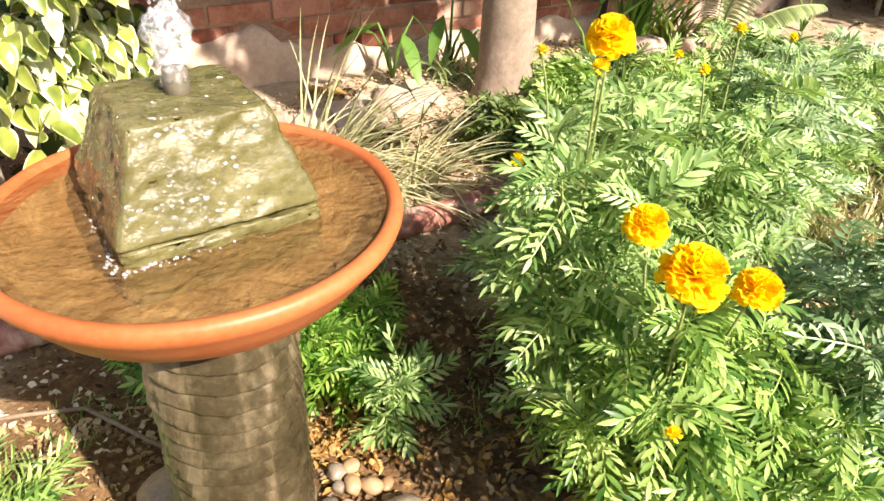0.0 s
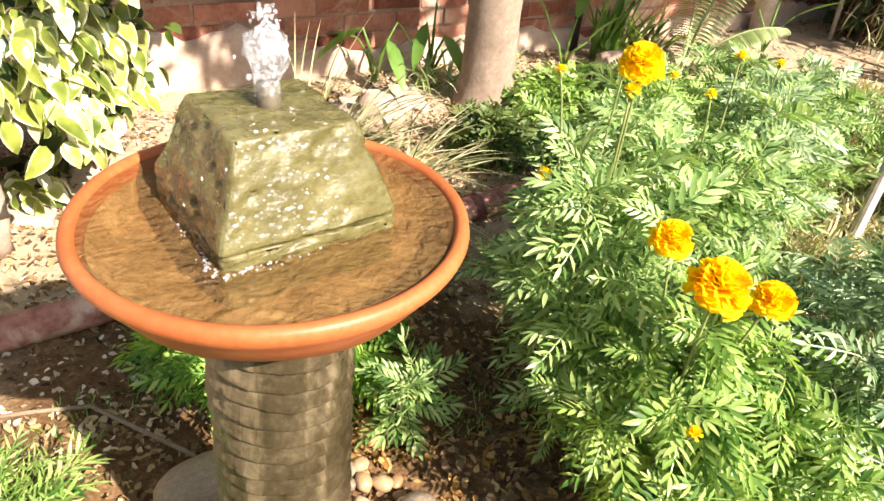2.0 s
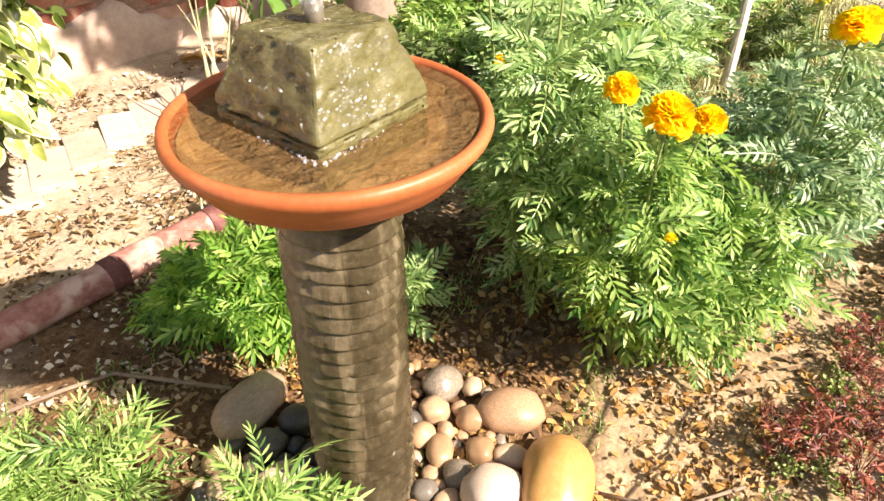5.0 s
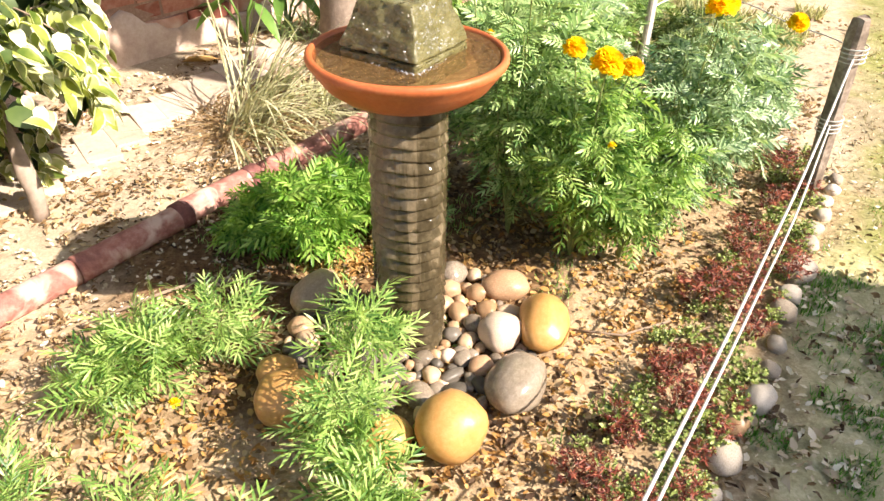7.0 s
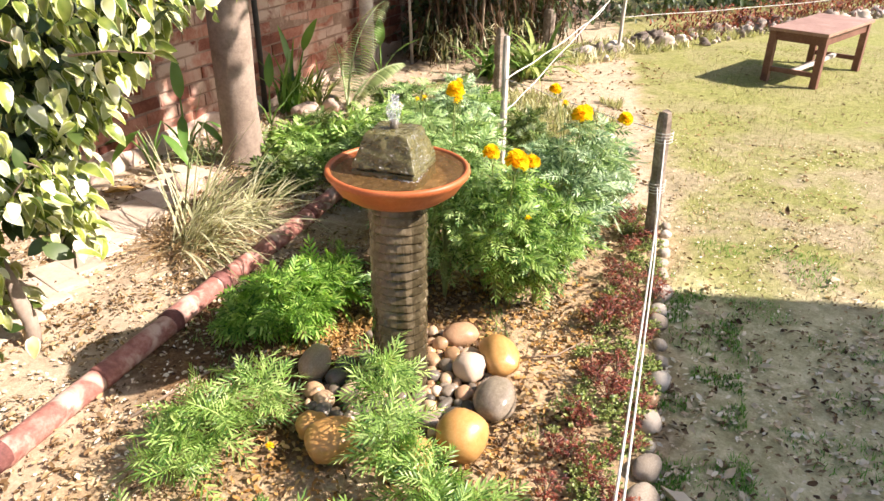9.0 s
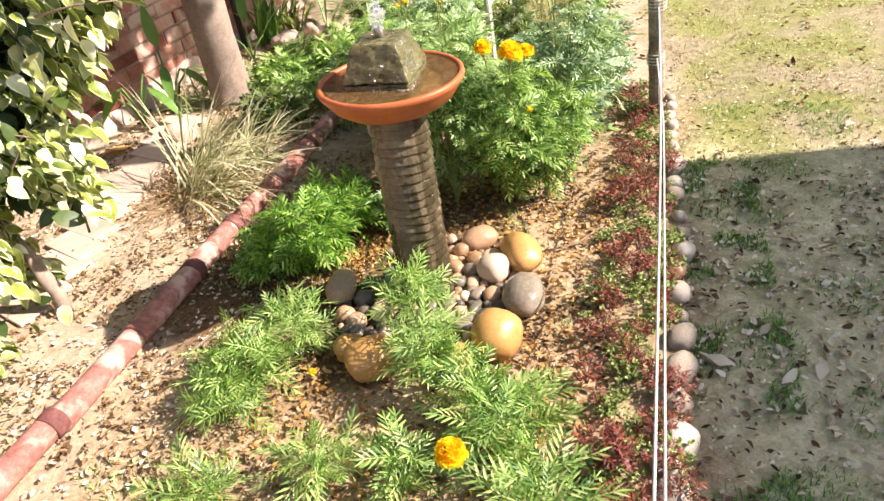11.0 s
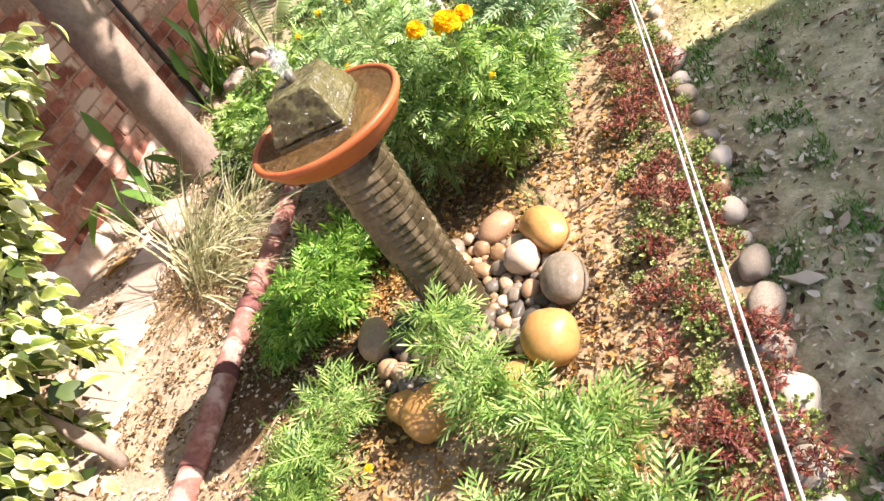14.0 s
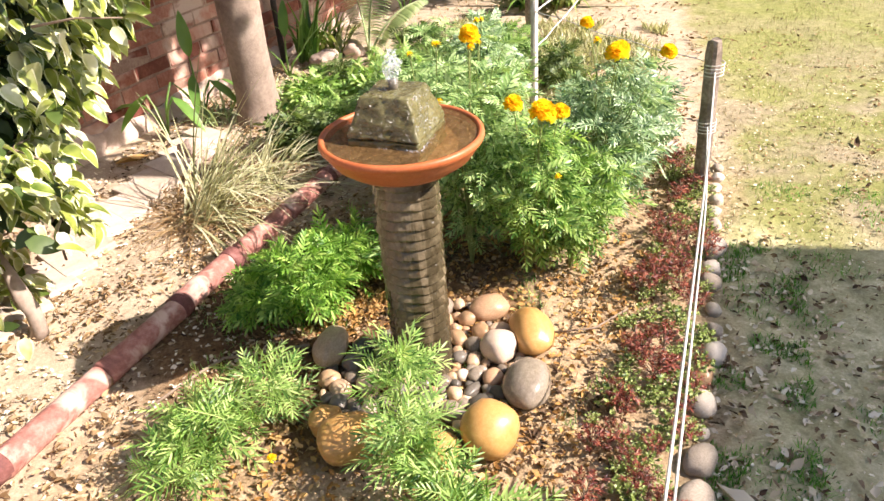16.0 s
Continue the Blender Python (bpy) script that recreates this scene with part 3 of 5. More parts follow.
def frustum(r0, r1, z0, z1, cuts=26, chip=0.002, seed=0.0):
    """A square block with sloping sides, worn and chipped."""
    bm = bmesh.new()
    bmesh.ops.create_cube(bm, size=2.0)
    bmesh.ops.bevel(bm, geom=bm.edges[:], offset=0.08, segments=3, affect="EDGES", profile=0.5)
    bmesh.ops.subdivide_edges(bm, edges=bm.edges[:], cuts=2, use_grid_fill=True)
    bmesh.ops.triangulate(bm, faces=bm.faces)
    bmesh.ops.subdivide_edges(bm, edges=[e for e in bm.edges if e.calc_length() > 0.25], cuts=5, use_grid_fill=True)
    k = math.sqrt(0.5)
    for v in bm.verts:
        u = (v.co.z + 1) / 2
        r = (r0 + (r1 - r0) * u) * k
        n = v.co + Vector((seed, seed, 0))
        e = chip * (noise.noise(n * 2.2) + 0.7 * noise.noise(n * 6))
        pit = noise.noise(n * 9.0)
        if pit > 0.45:
            e -= 0.008 * (pit - 0.45) * 5
        d = Vector((v.co.x * r, v.co.y * r, z0 + (z1 - z0) * u))
        v.co = d + Vector((d.x, d.y, 0)).normalized() * e * 1.6 + Vector((0, 0, e * 0.8 * (u > 0.9)))
    return from_bm("block", bm, True)


TURN = pose(0.054, 0.006, 0, 0, 0, 36.5)
block = thing("fountain_block", TURN @ Matrix.Translation((0, 0, 0.652)), "mossy wet stone block with sloping sides in the bowl", "stone block")
put("body", frustum(0.1225, 0.0785, 0.0430, 0.1290), MOSSY, block)
put("slab", frustum(0.1185, 0.1195, -0.014, 0.0400, chip=0.0035, seed=5.0), MOSSY, block, label="thin mossy stone slab under the block")
put("nozzle", tri_mesh("nozzle", *tube([(0, 0, 0.118), (0, 0, 0.150)], 0.0105, 14), smooth=True), PVC, block, label="short brown plastic tube")


def lumpy(a, z):
    return 0.011 * noise.noise(Vector((math.cos(a) * 1.6, math.sin(a) * 1.6, z * 45))) * min(1, z * 40) + 0.004 * noise.noise(Vector((math.cos(a) * 4, math.sin(a) * 4, z * 140)))


jet = [lathe([(0.0, 0.0), (0.011, 0.002), (0.011, 0.02), (0.014, 0.036), (0.017, 0.050), (0.015, 0.062), (0.008, 0.074), (0.0, 0.078)], 28, lumpy)]
ico = pebble_mesh("drop", 3, 0.2, 1)
dv = np.array([v.co[:] for v in ico.vertices])
df = np.array([p.vertices[:] for p in ico.polygons])
for i in range(130):
    a, r = rng.uniform(0, 6.28), abs(rng.normal(0, 0.008)) + 0.003
    s = rng.uniform(0.0006, 0.0030)
    jet.append((dv * s * (1, 1, 1.5) + (r * math.cos(a), r * math.sin(a), 0.012 + 0.082 * rng.random() ** 0.6), df))
put("water_jet", tri_mesh("water_jet", *join(jet), smooth=True), JET, block, Matrix.Translation((0, 0, 0.138)) @ Matrix.Diagonal((1.05, 1.05, 0.82, 1)), "small bubbling jet of clear water")
foam = []
for i in range(80):
    u, gap = -0.086 + abs(rng.normal(0, 0.045)), -0.0865 - abs(rng.normal(0, 0.004))
    fx, fy = (u, gap) if i % 2 else (gap, u)
    s = rng.uniform(0.0006, 0.0022)
    foam.append((dv * s + (fx, fy, 0.0280 + s * 0.3), df))
tagged(put("bubbles", tri_mesh("bubbles", *join(foam), smooth=True), JET, block, label="clear bubbles along the block's foot"), kind="stuff")
beads = []
for i in range(160):
    u = rng.uniform(0.04, 0.96)
    half = (0.1225 - 0.044 * u) * math.sqrt(0.5)
    s = 0.0006 + 0.0019 * rng.random() ** 1.8
    beads.append((dv * s * (1.5, 0.7, 1.0) + (half * float(np.clip(rng.normal(-0.15, 0.36), -0.92, 0.92)), -half - 0.0004, 0.043 + 0.086 * u), df))
tagged(put("water_beads", tri_mesh("water_beads", *join(beads), smooth=True), JET, block, label="clear beads of water running down the sunlit side"), kind="stuff")

# ---- pebbles round the column ----
PEB = [pebble_mesh("pebble", i + 1, 0.10 + 0.02 * (i % 4)) for i in range(8)]


def pebble(x, y, sx, sy, sz, turn, material, label, name="pebble", group="pebbles round the column", tilt=0.0, lift=0.0, idx=None):
    me = PEB[(idx if idx is not None else int(abs(x * 97 + y * 53) * 10)) % 8].copy()
    ob = put(name, me, material, at=pose(x, y, sz * 0.72 + lift, tilt, 0, turn) @ Matrix.Diagonal((sx, sy, sz, 1)))
    return tagged(ob, label, "stone", group)


BIG = "large smooth ochre river stone by the column"
taken = [(AX.x, AX.y, 0.080)]
stones = [
    (0.032, -0.338, 0.074, 0.070, 0.068, 20, P_ORANGE, BIG), (0.350, -0.105, 0.062, 0.090, 0.054, -26, P_ORANGE, BIG),
    (-0.248, -0.152, 0.076, 0.068, 0.052, -10, P_ORANGE, BIG), (-0.258, -0.048, 0.048, 0.040, 0.036, 10, P_ORANGE, BIG),
    (-0.09, -0.305, 0.056, 0.050, 0.040, 40, P_ORANGE, BIG),
    (0.208, -0.262, 0.084, 0.060, 0.052, 40, P_SMOOTH, "large glossy grey-brown river stone by the column"),
    (-0.125, 0.195, 0.048, 0.092, 0.042, -42, P_LONG, "long grey-brown river stone behind the column"),
    (0.245, -0.098, 0.052, 0.050, 0.046, 0, P_WHITE, "round chalky white stone beside the column"),
    (0.332, 0.064, 0.060, 0.047, 0.038, -14, P_RUST, "rusty brown river stone behind the column"),
    (0.229, 0.166, 0.042, 0.034, 0.030, 30, P_GREY, "grey-brown stone behind the column"),
]
MID = {P_TAN: "tan pebble by the column", P_BLACK: "wet black pebble by the column", P_GREY: "wet grey pebble by the column",
       P_RUST: "rusty brown pebble by the column", P_WHITE: "pale chalky pebble by the column"}
for x, y, sx, sy, turn, m in (
        (0.255, 0.002, 0.027, 0.026, 0, P_TAN), (0.305, -0.022, 0.036, 0.024, -30, P_TAN), (0.262, 0.075, 0.029, 0.027, 20, P_TAN),
        (0.188, 0.022, 0.024, 0.038, -12, P_TAN), (0.143, -0.048, 0.024, 0.021, 0, P_BLACK), (0.172, -0.078, 0.028, 0.019, 35, P_TAN),
        (0.166, -0.172, 0.030, 0.027, 10, P_RUST), (0.112, -0.107, 0.020, 0.018, 0, P_WHITE), (0.140, -0.132, 0.025, 0.020, 30, P_GREY),
        (0.100, -0.168, 0.034, 0.016, 20, P_BLACK), (0.082, -0.222, 0.036, 0.022, 25, P_BLACK), (0.146, -0.222, 0.019, 0.028, 15, P_BLACK),
        (0.010, -0.212, 0.029, 0.038, 20, P_GREY), (0.055, -0.155, 0.020, 0.024, 0, P_TAN), (0.056, -0.100, 0.025, 0.020, 0, P_GREY),
        (-0.145, -0.067, 0.028, 0.020, 15, P_WHITE), (0.030, 0.140, 0.030, 0.026, 0, P_BLACK), (-0.045, 0.150, 0.036, 0.030, 0, P_BLACK),
        (-0.180, 0.090, 0.030, 0.028, 0, P_TAN), (-0.175, 0.038, 0.028, 0.034, 10, P_TAN), (-0.092, 0.010, 0.052, 0.038, 35, P_TAN),
        (-0.100, 0.105, 0.032, 0.030, 0, P_BLACK), (-0.128, 0.062, 0.020, 0.024, 0, P_GREY), (0.165, 0.062, 0.026, 0.024, 0, P_TAN),
        (0.205, -0.035, 0.026, 0.029, 0, P_GREY), (0.200, 0.112, 0.030, 0.028, 0, P_TAN), (-0.06, -0.06, 0.032, 0.026, 60, P_BLACK),
        (-0.020, -0.125, 0.030, 0.024, 20, P_BLACK), (-0.075, -0.165, 0.030, 0.022, 50, P_GREY), (-0.20, -0.005, 0.030, 0.024, 30, P_BLACK)):
    stones.append((x, y, sx, sy, min(sx, sy) * 0.85, turn, m, MID[m]))
for i, (x, y, sx, sy, sz, turn, m, lab) in enumerate(stones):
    pebble(x, y, sx, sy, sz, turn, m, lab, "river_stone" if max(sx, sy) > 0.045 else "pebble", idx=i, tilt=(i * 37 % 17) - 8)
    taken.append((x, y, (sx + sy) / 2))
kinds = ((P_BLACK, "small wet black pebble by the column"), (P_TAN, "small tan pebble by the column"), (P_GREY, "small grey pebble by the column"),
         (P_RUST, "small rusty brown pebble by the column"), (P_TAN, "small tan pebble by the column"))
made = 0
for k in range(6000):
    if made >= 110:
        break
    a, d = rng.uniform(0, 6.283), rng.uniform(0.085, 0.29)
    x, y, s = AX.x + d * math.cos(a), AX.y + d * math.sin(a), rng.uniform(0.010, 0.022)
    if y > 0.13 and x < 0.1:
        continue
    if all(math.hypot(x - u, y - v) > 0.74 * s + 0.80 * w for u, v, w in taken):
        taken.append((x, y, s))
        warm = rng.random() < (0.88 if x > 0.10 and y > -0.12 else 0.5)
        m, lab = kinds[1 + int(rng.integers(0, 4))] if warm else kinds[int(rng.choice([0, 0, 2]))]
        pebble(x, y, s * rng.uniform(1.0, 1.3), s * rng.uniform(0.8, 1.0), s * rng.uniform(0.65, 0.9), rng.uniform(0, 180), m, lab, tilt=rng.uniform(-15, 15), idx=made)
        made += 1

# ---- border stones along the lawn ----
EDGE_LABEL = "pale rounded stone edging the lawn"
edge = [(1.62, 0.27, 0.030, 0.022), (1.55, 0.215, 0.028, 0.024), (1.47, 0.165, 0.032, 0.024), (1.402, 0.106, 0.034, 0.026), (1.318, 0.050, 0.034, 0.026), (1.238, -0.010, 0.042, 0.030),
        (1.118, -0.110, 0.056, 0.040), (1.022, -0.178, 0.036, 0.030), (0.955, -0.228, 0.038, 0.034), (0.861, -0.315, 0.030, 0.022), (0.785, -0.380, 0.028, 0.022),
        (0.699, -0.446, 0.048, 0.032), (0.603, -0.478, 0.040, 0.034), (0.520, -0.552, 0.044, 0.036), (0.445, -0.610, 0.026, 0.022), (0.375, -0.668, 0.050, 0.036),
        (0.272, -0.733, 0.058, 0.040), (0.180, -0.780, 0.050, 0.038), (0.088, -0.862, 0.052, 0.042), (0.022, -0.868, 0.046, 0.036), (-0.046, -0.938, 0.052, 0.040),
        (-0.115, -0.995, 0.048, 0.040), (-0.195, -1.066, 0.060, 0.044), (-0.29, -1.13, 0.050, 0.040), (-0.38, -1.20, 0.052, 0.042), (-0.47, -1.27, 0.048, 0.040)]
for k, (x, y, a, b) in enumerate(edge):
    pebble(x, y, a, b, min(a, b) * 0.8, 37 + rng.normal(0, 14), P_TAN if k == 12 else P_EDGE, EDGE_LABEL if k != 12 else "tan rounded stone edging the lawn",
           "border_stone", "border stones along the lawn", idx=k, lift=-0.014, tilt=rng.normal(0, 8))

# ---- clay pipe edging ----
pd = Vector((0.822, 0.570, 0))
p0 = Vector((-1.55, -0.125, 0.0))
edging = thing("pipe_edging", Matrix(((pd.x, -pd.y, 0, p0.x), (pd.y, pd.x, 0, p0.y), (0, 0, 1, 0), (0, 0, 0, 1))),
               "faded red clay pipe laid as bed edging on the soil", "pipe")
x = 0.0
for i, L in enumerate((0.36, 0.36, 0.34, 0.335, 0.27, 0.33, 0.33, 0.25)):
    pr = [(x, 0.036), (x + 0.004, 0.0385), (x + 0.05, 0.0375), (x + L * 0.5, 0.0365), (x + L - 0.05, 0.0365), (x + L - 0.006, 0.0365), (x + L - 0.002, 0.034)]
    zz = 0.030 + 0.004 * math.sin(i * 2.1)
    V, F = tube([(u, 0.004 * math.sin(i * 1.7) + 0.0025 * noise.noise(Vector((u * 9, i, 0))), zz) for u, r in pr], [r for u, r in pr], 28)
    put("pipe_section", tri_mesh("pipe_section", V, F, True), PIPE_RED, edging)
    if i in (1, 3, 4, 6):
        V, F = tube([(x + L - 0.030, 0, zz), (x + L - 0.026, 0, zz), (x + L + 0.012, 0, zz), (x + L + 0.016, 0, zz)], [0.037, 0.0405, 0.0410, 0.037], 28)
        put("collar", tri_mesh("collar", V, F, True), PIPE_DARK, edging, label="dark joint collar")
    x += L

# ---- posts and ropes ----


def post(name, base, top, r, material, label, square=True, parts=()):
    base, top = Vector(base), Vector(top)
    ax = top - base
    bm = bmesh.new()
    rows, seg = 14, 12
    prev = None
    for i in range(rows + 1):
        u = i / rows
        c = ax * u
        ring = []
        for j in range(seg):
            a = 2 * math.pi * j / seg
            rr = r * (1.0 + 0.10 * noise.noise(Vector((math.cos(a) * 2, math.sin(a) * 2, u * 7 + base.x))))
            if square:
                rr *= min(1.0 / max(abs(math.cos(a)), abs(math.sin(a))), 1.32) * 0.92
            if i == rows:
                rr *= 0.86
            ring.append(bm.verts.new(c + Vector((rr * math.cos(a), rr * math.sin(a), (0.006 * math.sin(a * 2 + 1)) if i == rows else 0))))
        if prev:
            for j in range(seg):
                bm.faces.new((prev[j], prev[(j + 1) % seg], ring[(j + 1) % seg], ring[j]))
        prev = ring
    bm.faces.new(prev)
    ob = put(name, from_bm(name, bm), material, at=base)
    return tagged(ob, label, "post", "fence posts round the bed")


post("fence_post", (1.44, 0.21, -0.03), (1.43, 0.225, 0.555), 0.026, POST_WOOD, "weathered grey wooden post wound with white rope")
post("fence_post", (1.50, 1.25, -0.03), (1.62, 1.40, 0.64), 0.017, WHITEWASH, "thin whitewashed stake among the marigolds")
post("fence_post", (2.28, 2.22, -0.03), (2.27, 2.22, 0.50), 0.026, POST_WOOD, "dark wooden stake behind a white stake")
post("fence_post", (4.30, 2.95, -0.03), (4.38, 3.00, 0.70), 0.016, WHITEWASH, "pale wooden stake at the lawn's corner")
post("fence_post", (2.65, 2.65, -0.03), (2.65, 2.65, 0.36), 0.045, POST_WOOD, "short thick grey stump post behind the bed", False)
post("fence_post", (3.90, 3.45, -0.03), (3.90, 3.45, 0.34), 0.055, POST_WOOD, "short thick grey stump post behind the bed", False)
post("fence_post", (-1.70, -2.08, -0.03), (-1.70, -2.08, 0.55), 0.026, POST_WOOD, "weathered grey wooden post wound with white rope")


def rope(points, r, label):
    P = np.asarray(points, float)
    u = np.linspace(0, len(P) - 1, 70)
    i = np.clip(u.astype(int), 0, len(P) - 2)
    f = (u - i)[:, None]
    Q = P[i] * (1 - f) + P[i + 1] * f
    for _ in range(10):
        Q[1:-1] = (Q[:-2] + Q[1:-1] * 2 + Q[2:]) / 4
    Q[1:-1, 2] += 0.0035 * np.sin(u[1:-1] * 9)
    ob = put("rope", tri_mesh("rope", *tube(Q, r, 8), smooth=True), ROPE)
    return tagged(ob, label, "rope", "white ropes between the posts")


RL = "slack white rope tied between wooden posts"
rope([(1.42, 0.20, 0.45), (0.95, -0.16, 0.37), (0.46, -0.52, 0.295), (-0.31, -1.077, 0.285), (-1.0, -1.57, 0.34), (-1.69, -2.06, 0.45)], 0.0031, RL)
rope([(1.42, 0.20, 0.25), (0.95, -0.175, 0.255), (0.46, -0.535, 0.265), (-0.31, -1.10, 0.265), (-1.0, -1.59, 0.28), (-1.69, -2.06, 0.30)], 0.0028, RL)
rope([(1.44, 0.22, 0.47), (1.52, 0.78, 0.44), (1.58, 1.35, 0.44)], 0.0020, RL)
rope([(1.58, 1.35, 0.43), (2.4, 1.86, 0.41), (3.4, 2.4, 0.48), (4.36, 2.99, 0.64)], 0.0040, RL)
rope([(1.55, 1.31, 0.27), (1.9, 1.55, 0.27), (2.8, 2.05, 0.42), (4.36, 2.99, 0.61)], 0.0036, RL)
rope([(4.36, 2.99, 0.64), (6.5, 2.80, 0.60), (9.0, 2.55, 0.62)], 0.004, RL)
rope([(4.33, 2.97, 0.30), (6.5, 2.78, 0.27), (9.0, 2.53, 0.30)], 0.0035, RL)
for zc in (0.25, 0.46):
    tt = np.linspace(0, 4 * 2 * math.pi, 80)
    Q = np.c_[1.437 + 0.033 * np.cos(tt), 0.218 + 0.033 * np.sin(tt), zc - 0.03 + 0.05 * tt / tt[-1]]
    ob = put("rope_knot", tri_mesh("rope_knot", *tube(Q, 0.0019, 6), smooth=True), ROPE)
    tagged(ob, "white rope wound round a wooden post", "rope", "white ropes between the posts")

# ---- low wooden table on the lawn ----
tx, ty = Vector((0.987, 0.16, 0)), Vector((-0.16, 0.987, 0))
tb = thing("garden_table", Matrix(((tx.x, ty.x, 0, 4.54), (tx.y, ty.y, 0, 1.22), (0, 0, 1, 0), (0, 0, 0, 1))), "low red-brown wooden table standing on the lawn", "table")
TL, TW, TH = 0.99, 0.43, 0.405
for i in range(3):
    w = TW / 3
    put("tabletop_board", from_bm("tabletop_board", box(-0.02, TL + 0.02, i * w + 0.001 - 0.01, (i + 1) * w - 0.001 - 0.01 + 0.006, TH - 0.025, TH, 0.003)), TABLE_TOP, tb)
for lx, ly in ((0.03, 0.03), (TL - 0.03, 0.03), (0.03, TW - 0.03), (TL - 0.03, TW - 0.03)):
    put("leg", from_bm("leg", box(lx - 0.026, lx + 0.026, ly - 0.026, ly + 0.026, -0.02, TH - 0.026, 0.003)), TABLE_WOOD, tb)
for n, b in (("apron", (0.056, TL - 0.056, 0.018, 0.038, TH - 0.095, TH - 0.026)), ("apron", (0.056, TL - 0.056, TW - 0.038, TW - 0.018, TH - 0.095, TH - 0.026)),
             ("apron", (0.018, 0.038, 0.056, TW - 0.056, TH - 0.095, TH - 0.026)), ("apron", (TL - 0.038, TL - 0.018, 0.056, TW - 0.056, TH - 0.095, TH - 0.026)),
             ("stretcher", (0.018, 0.042, 0.056, TW - 0.056, 0.075, 0.11)), ("stretcher", (TL - 0.042, TL - 0.018, 0.056, TW - 0.056, 0.075, 0.11)),
             ("stretcher", (0.042, TL - 0.042, TW / 2 - 0.018, TW / 2 + 0.018, 0.08, 0.108))):
    # long stretcher takes the pale stake colour to paint sunlight onto it
    put(n, from_bm(n, box(*b, 0.003)), WHITEWASH if b[1] - b[0] > 0.8 and n == "stretcher" else TABLE_WOOD, tb)

# ---- plants ----


def stems(base, tips, r0, r1, bow=0.25):
    """Curved stems from a base to their tips; returns the tubes and points along each."""
    out, lines = [], []
    for t in tips:
        b, t = np.asarray(base, float), np.asarray(t, float)
        u = np.linspace(0, 1, 8)[:, None]
        d = t - b
        flat = np.array((d[0], d[1], 0))
        P = b + d * u - flat * bow * 4 * u * (1 - u) * 0.5 + np.array((0, 0, d[2] * 0.10)) * 4 * u * (1 - u)
        out.append(tube(P, np.linspace(r0, r1, 8), 5))
        lines.append(P)
    return join(out), lines


def sample_line(P, u):
    k = np.clip(u * (len(P) - 1), 0, len(P) - 1.001)
    i = k.astype(int)
    f = (k - i)[:, None]
    return P[i] * (1 - f) + P[i + 1] * f, P[i + 1] - P[i]


